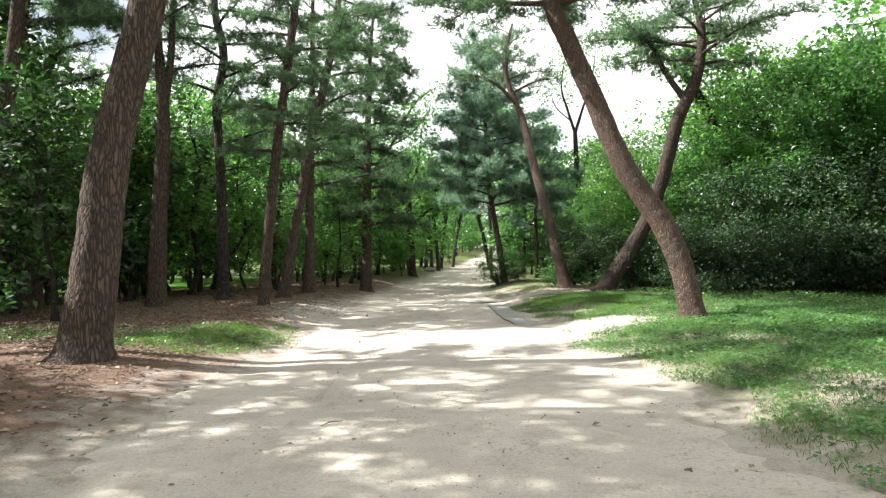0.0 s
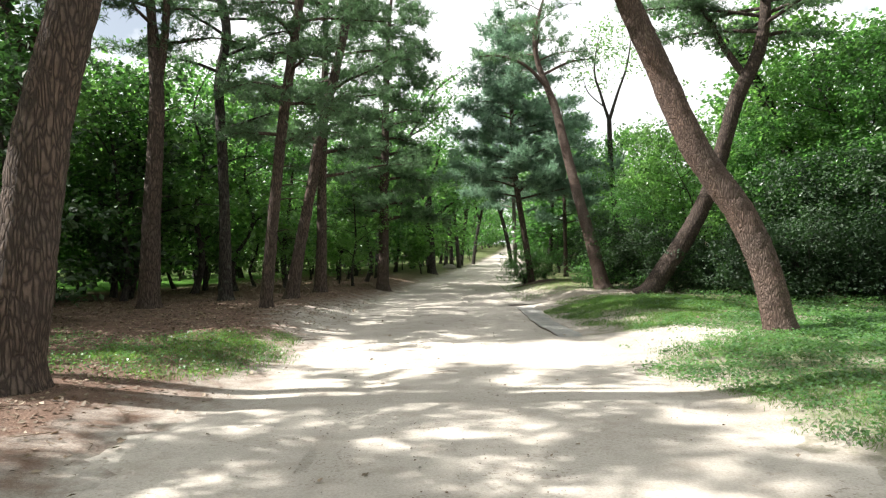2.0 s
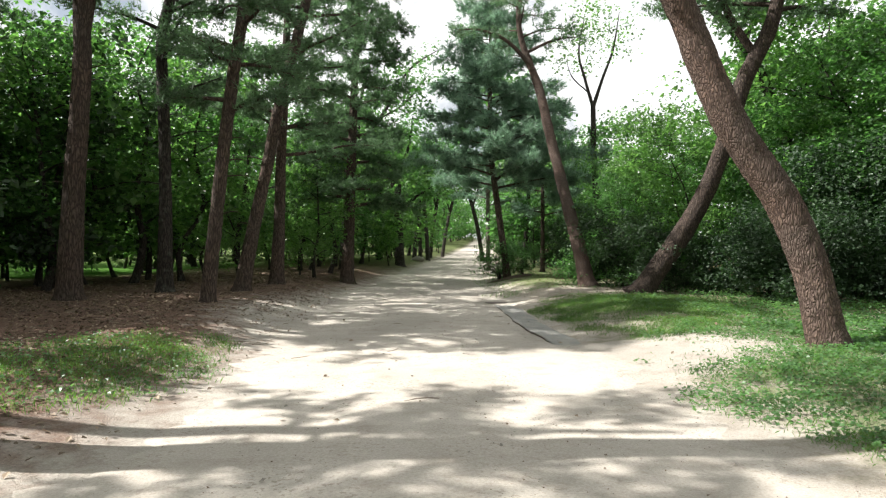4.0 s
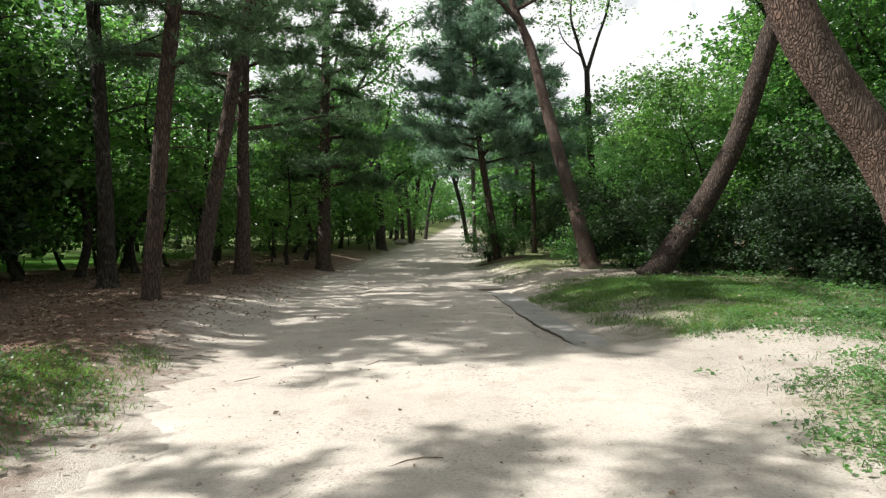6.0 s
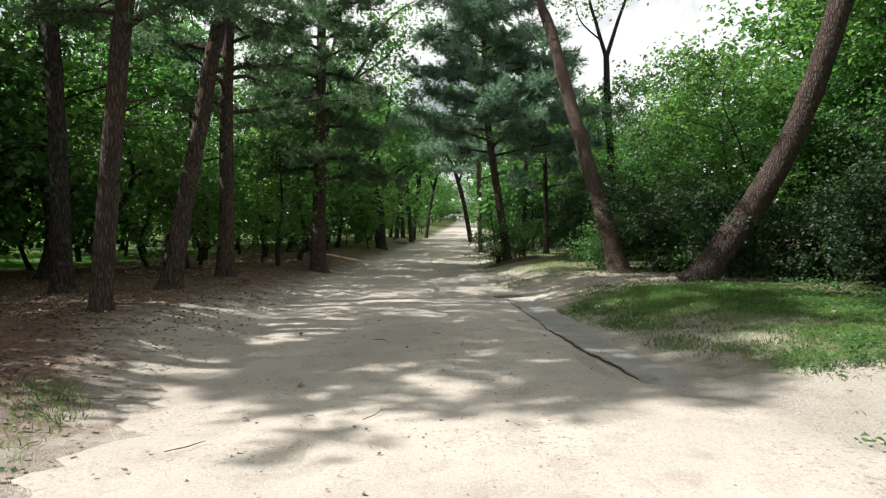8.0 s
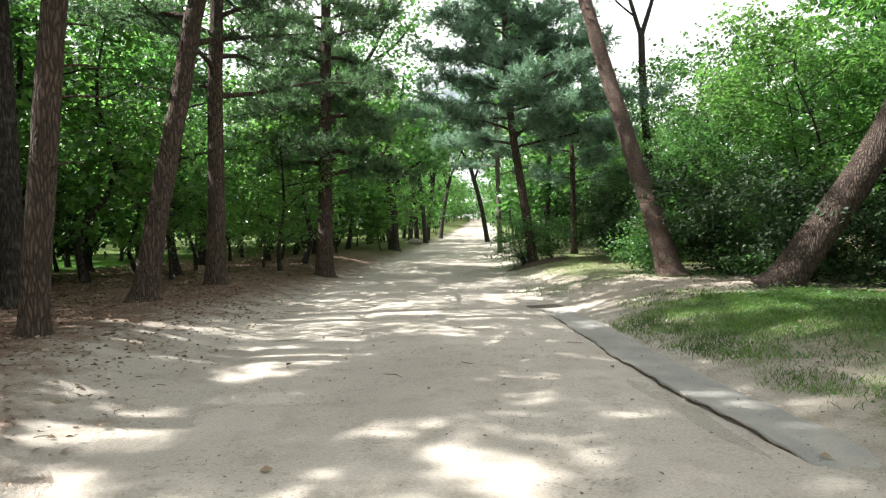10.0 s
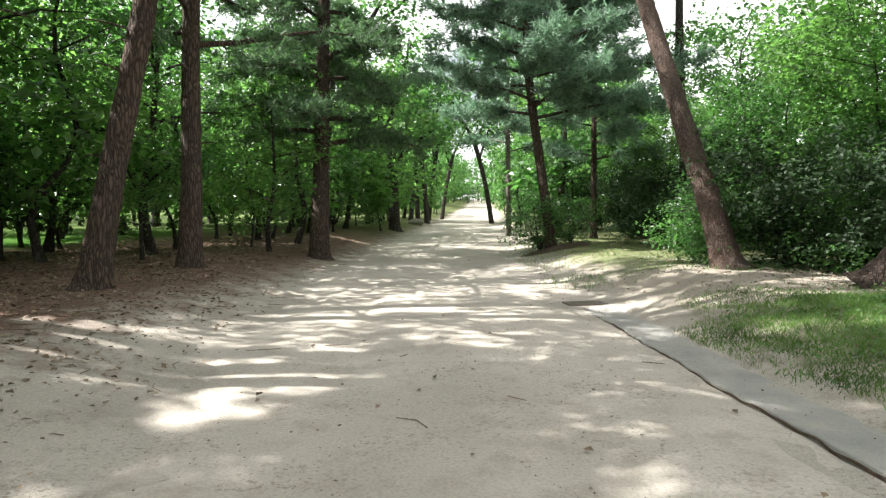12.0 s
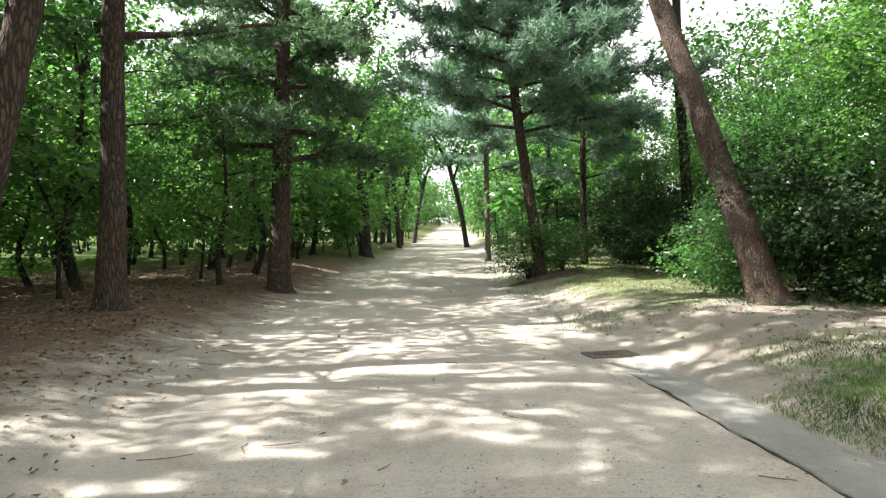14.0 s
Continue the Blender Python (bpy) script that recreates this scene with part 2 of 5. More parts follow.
    away = m.ramp(m.math("DIVIDE", m.math("SUBTRACT", y, 40.0), 14.0), (0.0, (0, 0, 0)), (1.0, (1, 1, 1)))
    base = m.mix(m.math("MULTIPLY", m.math("MULTIPLY", away, m.ramp(left, (0.0, (0, 0, 0)), (1.0, (1, 1, 1)))), 0.9), base, m.mix(mid, (0.06, 0.10, 0.03), (0.14, 0.16, 0.06)))
    deep = m.ramp(m.math("DIVIDE", m.math("SUBTRACT", x, 7.0), 4.0), (0.0, (0, 0, 0)), (1.0, (1, 1, 1)))
    base = m.mix(m.math("MULTIPLY", deep, 0.8), base, litter)
    m.bump(m.math("ADD", m.math("MULTIPLY", mid, 2.2), m.math("MULTIPLY", fine, 1.3)), 0.75, 0.03)
    return m.done(base, 0.95, 0.1)


def concrete_mat():
    m = Mat("worn_concrete")
    v = m.coords((1, 1, 1), True)
    col = m.mix(m.ramp(m.noise(v, 1.6, 5.0), (0.35, (0, 0, 0)), (0.65, (1, 1, 1))), (0.27, 0.265, 0.25), (0.36, 0.345, 0.315))
    sand = m.ramp(m.noise(v, 3.5, 6.0, 0.65), (0.50, (0, 0, 0)), (0.66, (1, 1, 1)))
    col = m.mix(m.math("MULTIPLY", sand, 0.5), col, (0.40, 0.36, 0.31))
    fine = m.noise(v, 60.0, 4.0, 0.7)
    col = m.mix(1.0, col, m.ramp(fine, (0.25, (0.75, 0.75, 0.75)), (0.6, (1, 1, 1))), "MULTIPLY")
    m.bump(fine, 0.5, 0.006)
    return m.done(col, 0.9, 0.2)


def plain_mat(name, a, b, scale, rough=0.9, bump=0.01):
    m = Mat(name)
    v = m.coords()
    nz = m.noise(v, scale, 5.0, 0.65)
    m.bump(nz, 0.7, bump)
    return m.done(m.mix(m.ramp(nz, (0.3, (0, 0, 0)), (0.7, (1, 1, 1))), a, b), rough, 0.2)


SAND, SOIL, CONCRETE = sand_mat(), soil_mat(), concrete_mat()
STONE = plain_mat("grey_stone", (0.20, 0.18, 0.155), (0.36, 0.325, 0.28), 9.0)
TWIG = plain_mat("dry_twig", (0.12, 0.085, 0.06), (0.23, 0.175, 0.13), 20.0)
IRON = plain_mat("rusty_cast_iron", (0.13, 0.108, 0.10), (0.27, 0.225, 0.19), 18.0, 0.6, 0.004)
HUMUS = plain_mat("dark_humus", (0.055, 0.04, 0.03), (0.13, 0.095, 0.07), 14.0, 0.95, 0.03)


# ---- mesh helpers ----
def mesh(name, verts, faces, smooth=False):
    """A mesh from arrays: faces all of one size."""
    verts, faces = np.asarray(verts, dtype=np.float32), np.asarray(faces, dtype=np.int32)
    me = bpy.data.meshes.new(name)
    me.vertices.add(len(verts))
    me.vertices.foreach_set("co", verts.ravel())
    k = faces.shape[1]
    me.loops.add(faces.size)
    me.loops.foreach_set("vertex_index", faces.ravel())
    me.polygons.add(len(faces))
    me.polygons.foreach_set("loop_start", np.arange(0, faces.size, k, dtype=np.int32))
    me.polygons.foreach_set("use_smooth", np.full(len(faces), smooth))
    me.update(calc_edges=True)
    return me


def join(pieces):
    vs, fs, o = [], [], 0
    for v, f in pieces:
        vs.append(np.asarray(v))
        fs.append(np.asarray(f) + o)
        o += len(v)
    return np.concatenate(vs), np.concatenate(fs)


def thing(name, label, category, group="", at=(0, 0, 0)):
    ob = new(name)
    ob.location = at
    ob.empty_display_size = 0.2
    return tagged(ob, label, category, group)


def part(name, me, mat, parent, label=""):
    ob = new(name, me)
    if not me.materials:
        me.materials.append(mat)
    ob.parent = parent
    return tagged(ob, label)


def spline(P, n):
    """Catmull-Rom through the rows of P, n samples."""
    P = np.asarray(P, dtype=float)
    Q = np.vstack([2 * P[0] - P[1], P, 2 * P[-1] - P[-2]])
    u = np.linspace(0, len(P) - 1 - 1e-6, n)
    i = u.astype(int)
    t = (u - i)[:, None]
    a, b, c, d = Q[i], Q[i + 1], Q[i + 2], Q[i + 3]
    return 0.5 * (2 * b + (c - a) * t + (2 * a - 5 * b + 4 * c - d) * t * t + (3 * b - a - 3 * c + d) * t ** 3)


def sweep(P, seg=10, step=0.15, bark=0.0, flare=0.0, seed=0):
    """A tapered limb along rows (x, y, z, radius), as quads; bark: depth of plates, flare: root flare."""
    P = np.asarray(P, dtype=float)
    length = np.linalg.norm(np.diff(P[:, :3], axis=0), axis=1).sum()
    n = max(3, int(length / step) + 1)
    C = spline(P, n)
    C[:, 3] = np.maximum(C[:, 3], 0.003)
    T = np.gradient(C[:, :3], axis=0)
    T /= np.linalg.norm(T, axis=1)[:, None] + 1e-9
    ref = np.array([0.0, 1.0, 0.0]) if abs(T[:, 1]).mean() < 0.8 else np.array([1.0, 0.0, 0.0])
    A = np.cross(ref, T)
    A /= np.linalg.norm(A, axis=1)[:, None] + 1e-9
    B = np.cross(T, A)
    th = np.linspace(0, 2 * np.pi, seg, endpoint=False)
    rad = C[:, 3][:, None] * np.ones(seg)
    if flare:
        h = np.linalg.norm(C[:, :3] - C[0, :3], axis=1)[:, None]
        lobe = 0.55 + 0.45 * np.cos(5 * th + seed)[None, :] * np.cos(2 * th + 1.7 * seed)[None, :]
        rad = rad * (1 + flare * np.exp(-h / 0.16) * (0.5 + lobe))
    V = C[:, None, :3] + rad[:, :, None] * (np.cos(th)[None, :, None] * A[:, None, :] + np.sin(th)[None, :, None] * B[:, None, :])
    if bark:
        out = V - C[:, None, :3]
        out /= np.linalg.norm(out, axis=2)[:, :, None] + 1e-9
        lump = np.zeros((n, seg))
        for i in range(n):
            for j in range(seg):
                p = Vector(V[i, j])
                q = Vector((p.x * 8, p.y * 8, p.z * 2.6 + seed))
                d = noise.voronoi(q)[0]
                lump[i, j] = min(1.0, (d[1] - d[0]) * 3.2) * bark + noise.noise(p * 1.7) * bark * 1.2
        V = V + out * lump[:, :, None]
    V = V.reshape(-1, 3)
    i, j = np.meshgrid(np.arange(n - 1), np.arange(seg), indexing="ij")
    a, b = i * seg + j, i * seg + (j + 1) % seg
    F = np.stack([a, b, b + seg, a + seg], axis=-1).reshape(-1, 4)
    return V, F


def scatter(tv, tf, pos, axis, size, rng, lean=None):
    """Copies of a small template (its +z turned to axis, +x spun at random) joined into one."""
    m = len(pos)
    axis = axis / (np.linalg.norm(axis, axis=1)[:, None] + 1e-9)
    r = rng.normal(size=(m, 3))
    X = np.cross(axis, r)
    X /= np.linalg.norm(X, axis=1)[:, None] + 1e-9
    Y = np.cross(axis, X)
    R = np.stack([X, Y, axis], axis=2)
    V = np.einsum("mij,nj->mni", R, tv) * np.asarray(size)[:, None, None] + pos[:, None, :]
    F = tf[None] + (np.arange(m) * len(tv))[:, None, None]
    return V.reshape(-1, 3), F.reshape(-1, tf.shape[1])


# a leaf folded along its rib, lying along +x with its face to +z
LEAF_V = np.array([(0, 0, 0), (0.45, 0.36, 0.08), (1.0, 0, -0.08), (0.45, -0.36, 0.08)])
LEAF_F = np.array([(0, 2, 1), (0, 3, 2)])


def tuft_template(n, seed, spread, width):
    """A brush of needles round +z."""
    rng = np.random.RandomState(seed)
    V, F = [], []
    for i in range(n):
        a, s = rng.uniform(0, 6.283), spread * math.sqrt(rng.uniform(0.05, 1))
        d = np.array([math.cos(a) * math.sin(s), math.sin(a) * math.sin(s), math.cos(s)])
        side = np.cross(d, rng.normal(size=3))
        side /= np.linalg.norm(side)
        o = np.array([0, 0, rng.uniform(-0.5, 0.15)])
        V += [o - side * width, o + side * width, o + d * rng.uniform(0.75, 1.1)]
        F.append((3 * i, 3 * i + 1, 3 * i + 2))
    return np.array(V), np.array(F)


TUFTS = [tuft_template(8, s, 1.35, 0.075) for s in range(3)]


# ---- the lie of the land ----
def rise(y):
    return np.interp(y, (20, 35, 53, 91, 154, 203, 260), (0, 0.2, 0.75, 1.75, 3.9, 6.2, 9.2))


def centre(y):
    return -0.2 - 0.7 * ss((y - 12) / 20) + np.where(y > 33, 0.1 * (y - 33), 0)


def land(x, y):
    x, y = np.asarray(x, dtype=float), np.asarray(y, dtype=float)
    return rise(np.clip(y, -50, 260)) + (0.25 + 0.17 * ss((y - 13) / 7)) * ss((np.abs(x - centre(y)) - 2.5) / 2.8)


def lumps(x, y, amp=0.016):
    return amp * (np.sin(x * 1.9 + 1.3 * np.sin(y * 0.7)) * np.cos(y * 1.4 + x * 0.4) + 0.6 * np.sin(x * 4.3 + y * 2.1) * np.sin(y * 3.7 - x))


def gutter_x(y):
    """The inner edge of the gutter beside the path."""
    return 1.95 - 0.30 * ss((y - 13) / 6.5) + 0.015 * np.sin(y * 3.1) + 0.01 * np.sin(y * 11)


def trench(x, y):
    """Where the ground is cut away for the gutter."""
    u = x - gutter_x(y)
    return ss((u + 0.12) / 0.1) * ss((0.66 - u) / 0.12) * ss((y - 15.2) / 1.4) * ss((24.6 - y) / 0.3)


def ground_z(x, y):
    off = ss((np.abs(x - centre(y)) - 2.4) / 1.5)
    return land(x, y) + 0.7 * lumps(x, y) * off * (1 - ss((y - 34) / 6)) - 0.06 * trench(x, y)


def sheet(xs, ys, zf):
    X, Y = np.meshgrid(xs, ys)
    V = np.stack([X, Y, zf(X, Y)], axis=-1).reshape(-1, 3)
    nx, ny = len(xs), len(ys)
    i, j = np.meshgrid(np.arange(ny - 1), np.arange(nx - 1), indexing="ij")
    a = i * nx + j
    return V, np.stack([a, a + 1, a + nx + 1, a + nx], axis=-1).reshape(-1, 4)


gx = np.concatenate([[-900, -400, -200, -120, -80, -60], np.arange(-45, -12, 1.0), np.arange(-12, 12, 0.2), np.arange(12, 46, 1.0), [60, 80, 120, 200, 400, 900]])
gy = np.concatenate([[-600, -250, -100, -60, -40, -25, -15], np.arange(-10, 42, 0.24), np.arange(42, 120, 1.2), np.arange(120, 270, 8.0), [300, 400, 600, 1200]])
ground = new("ground", mesh("ground", *sheet(gx, gy, ground_z), smooth=True))
ground.data.materials.append(SOIL)
tagged(ground, "forest floor of sandy soil, pine litter and moss", "ground", kind="structure")


def road_sheet():
    ys = np.concatenate([np.arange(-12, 40, 0.14), np.arange(40, 110, 0.8), np.arange(110, 262, 5.0)])
    us = np.linspace(-1, 1, 61)
    U, Y = np.meshgrid(us, ys)
    n1 = 0.28 * np.sin(Y * 0.9 + 0.6) + 0.18 * np.sin(Y * 2.3 + 2) + 0.10 * np.sin(Y * 5.1) + 0.09 * np.sin(Y * 9.3 + 1) + 0.07 * np.sin(Y * 17.1)
    n2 = 0.25 * np.sin(Y * 0.8 + 2.1) + 0.20 * np.sin(Y * 1.9 + 0.3) + 0.10 * np.sin(Y * 4.7 + 1) + 0.09 * np.sin(Y * 8.1) + 0.07 * np.sin(Y * 15.7 + 2)
    half = 3.35 + 0.35 * ss((8 - Y) / 8) - 0.75 * ss((Y - 26) / 10)
    left, right = half - 0.25 + n1, half - 0.4 + n2 - 0.55 * ss((Y - 15) / 6)
    X = centre(Y) + np.where(U < 0, U * left, U * right)
    beside = ss((Y - 14.6) / 1.6) * ss((24.8 - Y) / 0.6)
    X = np.where(U > 0, X * (1 - beside) + beside * (centre(Y) + U * (gutter_x(Y) - 0.005 - centre(Y))), X)
    a = np.abs(U)
    Z = land(X, Y) + 0.03 * (1 - a ** 3) - 0.05 * ss((a - 0.8) / 0.2) * (1 - 0.75 * beside * (U > 0))
    Z += 0.012 * np.sin(X * 1.3 + 0.5 * np.sin(Y * 0.5)) * np.cos(Y * 0.9) + 0.006 * np.sin(X * 3.1 + Y * 1.7) * np.sin(Y * 2.2)
    Z -= 0.018 * (np.exp(-((X - centre(Y) + 1.3) / 0.25) ** 2) + np.exp(-((X - centre(Y) - 0.6) / 0.25) ** 2))
    nx, ny = len(us), len(ys)
    i, j = np.meshgrid(np.arange(ny - 1), np.arange(nx - 1), indexing="ij")
    b = i * nx + j
    return np.stack([X, Y, Z], axis=-1).reshape(-1, 3), np.stack([b, b + 1, b + nx + 1, b + nx], axis=-1).reshape(-1, 4)


road = new("road", mesh("road", *road_sheet(), smooth=True))
road.data.materials.append(SAND)
tagged(road, "wide path of pale packed sand in dappled shade", "path", kind="structure")


def on(x, y):
    return float(ground_z(np.float64(x), np.float64(y)))


# ---- trees ----
def pine_limbs(rng, top, count, spread, z_from, z_to, droop, trunk_at):
    """Limbs of a pine leaving its trunk between two heights: rows (x, y, z, radius)."""
    limbs = []
    for k in range(count):
        f = (k + rng.uniform(0, 0.8)) / count
        z = z_from + (z_to - z_from) * f
        a = k * 2.4 + rng.uniform(-0.5, 0.5)
        reach = spread(f) * rng.uniform(0.75, 1.15)
        x0, y0, r0 = trunk_at(z)
        pts = []
        for s in (0, 0.3, 0.65, 1.0):
            wob = rng.normal(0, 0.12, 2) * s
            pts.append((x0 + math.cos(a) * reach * s + wob[0], y0 + math.sin(a) * reach * s + wob[1], z + reach * (0.28 * s - droop * s * s) + rng.normal(0, 0.08) * s, max(0.012, r0 * 0.42 * (1 - 0.85 * s))))
        limbs.append(pts)
    return limbs


def needles_on(rng, limbs, per_metre, size, side=0.75, flat=0.6):
    """Tufts along side twigs of the limbs, layered and open; and the twigs of each limb."""
    pieces, twigs = [], []
    pos, ax = [], []
    for L in limbs:
        C = spline(L, 12)
        mine = []
        length = np.linalg.norm(np.diff(C[:, :3], axis=0), axis=1).sum()
        m = max(4, int(length * 4.6))
        for q in range(m):
            s = 0.25 + 0.75 * (q + rng.uniform(0, 1)) / m
            p = C[min(11, int(s * 11.99)), :3]
            d = C[min(11, int(s * 11) + 1), :3] - C[max(0, int(s * 11) - 1), :3]
            d /= np.linalg.norm(d) + 1e-9
            turn = rng.choice([-1, 1]) * rng.uniform(0.3, 1.2)
            dd = np.array([d[0] * math.cos(turn) - d[1] * math.sin(turn), d[0] * math.sin(turn) + d[1] * math.cos(turn), rng.uniform(-0.2, 0.4)])
            tl = side * rng.uniform(0.4, 1.15) * (1.3 - 0.6 * s)
            k = max(4, int(per_metre * tl))
            u = rng.uniform(0.1, 1.1, k)
            pos.append(p + np.outer(u * tl, dd) + rng.normal(0, 0.15 * side, (k, 3)) * np.array([1, 1, flat]))
            ax.append(dd + rng.normal(0, 0.5, (k, 3)) + np.array([0, 0, 0.35]))
            mine.append([(*p, 0.011), (*(p + dd * tl), 0.004)])
        twigs.append(mine)
    pos, ax = np.concatenate(pos), np.concatenate(ax)
    which = rng.randint(0, len(TUFTS), len(pos))
    for w, (tv, tf) in enumerate(TUFTS):
        sel = which == w
        if sel.any():
            pieces.append(scatter(tv, tf, pos[sel], ax[sel], size * rng.uniform(0.75, 1.25, sel.sum()), rng))
    return join(pieces), twigs


def pine(name, label, trunk, z_from, z_to, count, spread, droop=0.12, seed=1, bark=BARK_PINE, needle=NEEDLE, per_metre=19, size=0.2, side=0.9, plate=0.014, flare=0.55, step=0.07, seg=28, extra=(), dead=0, fluff=0.6, group="pines along the path"):
    """A pine: trunk rows (x, y, z, radius) in the world from the ground up; extra: further limbs in the world."""
    rng = np.random.RandomState(seed)
    base = np.array([trunk[0][0], trunk[0][1], on(trunk[0][0], trunk[0][1])])
    rows = [(x - base[0], y - base[1], z - base[2], r) for x, y, z, r in trunk]
    rows[0] = (rows[0][0], rows[0][1], -0.12, rows[0][3])
    ob = thing(name, label, "tree", group, tuple(base))
    tr = part("trunk", mesh("trunk", *sweep(rows, seg, step, plate, flare, seed), smooth=True), bark, ob)
    R = np.array(rows)

    def trunk_at(z):
        return tuple(np.interp(z, R[:, 2], R[:, k]) for k in (0, 1, 3))

    limbs = pine_limbs(rng, rows[-1], count, spread, z_from - base[2], z_to - base[2], droop, trunk_at)
    for e in extra:
        limbs.append([(x - base[0], y - base[1], z - base[2], r) for x, y, z, r in e])
    (nv, nf), twigs = needles_on(rng, limbs, per_metre, size, side, fluff)
    bare = []
    for k in range(dead):
        z = rng.uniform(1.8, z_from - base[2])
        x0, y0, r0 = trunk_at(z)
        a, l = rng.uniform(0, 6.28), rng.uniform(0.15, 1.0)
        bare.append([(x0, y0, z, 0.025), (x0 + math.cos(a) * (r0 + l * 0.5), y0 + math.sin(a) * (r0 + l * 0.5), z + 0.08, 0.014), (x0 + math.cos(a) * (r0 + l), y0 + math.sin(a) * (r0 + l), z + 0.05, 0.005)])
    for L, mine in zip(limbs, twigs):
        part("limb", mesh("limb", *join([sweep(L, 7, 0.25)] + [sweep(T, 3, 1.0) for T in mine]), smooth=True), bark, ob)
    for B in bare:
        part("dead_branch", mesh("dead_branch", *sweep(B, 5, 0.15), smooth=True), bark, ob)
    part("crown", mesh("crown", nv, nf), needle, ob)
    return ob


def leaves_on(rng, centres, per, size, spread, flat=0.45, hang=0.25):
    """Leaves in sprays: each centre holds a few tight bunches, turned every way with a bias outwards and up."""
    n = len(centres) * per
    bunch = 5
    sub = np.repeat(centres, bunch, axis=0) + rng.normal(0, 1, (len(centres) * bunch, 3)) * np.array([spread, spread, spread * max(flat, 0.5)])
    c = sub[np.repeat(np.arange(len(centres)), per) * bunch + rng.randint(0, bunch, n)]
    off = rng.normal(0, 0.42 * spread, (n, 3)) * np.array([1, 1, 0.7])
    axis = rng.normal(0, 0.5, (n, 3)) + np.array([0, 0, 0.8]) + off / spread * 0.6
    return scatter(LEAF_V, LEAF_F, c + off, axis, size * rng.uniform(0.65, 1.3, n), rng)


def broadleaf(label, seed, height, low, radius, clusters, per, leaf, trunk_r, stems=1, lean=0.1, mat=LEAF, bark=BARK_DARK, spread=0.42, flat=0.45, shape=0.6, name="broadleaf_tree", group="woodland trees", coarse=False):
    """A broadleaf tree or shrub at the origin: stems that fork into limbs, and sprays of leaves about their outer parts."""
    rng = np.random.RandomState(seed)
    ob = thing(name, label, "shrub" if name == "shrub" else "tree", group)
    tips = []
    for s in range(stems):
        a = rng.uniform(0, 6.28)
        tilt = lean * height * rng.uniform(0.5, 1.3) if stems == 1 else radius * 0.6 * rng.uniform(0.4, 1)
        rows = []
        top = height * (0.92 if stems == 1 else rng.uniform(0.7, 0.95))
        for f in (0, 0.15, 0.35, 0.6, 0.82, 1.0):
            w = rng.normal(0, 0.02 * height, 2) * (f > 0)
            rows.append((math.cos(a) * tilt * f + w[0], math.sin(a) * tilt * f + w[1], top * f - (0.15 if f == 0 else 0), trunk_r * (1 - 0.88 * f ** 0.8) * (1.0 if stems == 1 else 0.7)))
        wood = [sweep(rows, 6 if coarse or stems > 2 else 9, 0.9 if coarse else 0.3, 0.0, 0.5 if stems == 1 else 0.0, seed)]
        C = spline(rows, 30)
        nl = (9 if coarse else 14) if stems == 1 else (10 if stems == 2 else 5)
        for k in range(nl):
            f = (low / top) * 0.9 + (1 - (low / top) * 0.9) * (k + rng.uniform(0, 1)) / nl
            f = min(0.98, max(0.05, f))
            p = C[int(f * 29)]
            b = k * 2.4 + rng.uniform(-0.6, 0.6)
            h = (p[2] - low) / max(0.1, height - low)
            reach = radius * (0.35 + 0.65 * math.sin(math.pi * min(1, max(0.02, h * 0.85 + 0.12))) ** shape) * rng.uniform(0.6, 1.1)
            up = rng.uniform(0.1, 0.55) * reach
            L = [(p[0], p[1], p[2], p[3] * 0.5 + 0.006), (p[0] + math.cos(b) * reach * 0.5, p[1] + math.sin(b) * reach * 0.5, p[2] + up * 0.65, p[3] * 0.3 + 0.004), (p[0] + math.cos(b + 0.2) * reach, p[1] + math.sin(b + 0.2) * reach, p[2] + up * 0.85, 0.005)]
            wood.append(sweep(L, 3 if coarse else 4, 1.6 if coarse else 0.7))
            tips.append(spline(L, 10)[3:, :3])
        part("trunk" if stems == 1 else "stem", mesh("wood", *join(wood), smooth=True), bark, ob)
    tips = np.concatenate(tips)
    pick = tips[rng.randint(0, len(tips), clusters)]
    pick = pick + rng.normal(0, 0.5 * spread + 0.09 * radius, (clusters, 3)) * np.array([1, 1, 0.7])
    pick[:, 2] = np.maximum(pick[:, 2], 0.12)
    v, f = leaves_on(rng, pick, per, leaf, spread, flat)
    v[:, 2] = np.maximum(v[:, 2], 0.02)
    part("foliage" if name == "shrub" else "crown", mesh("leaves", v, f), mat, ob)
    return ob


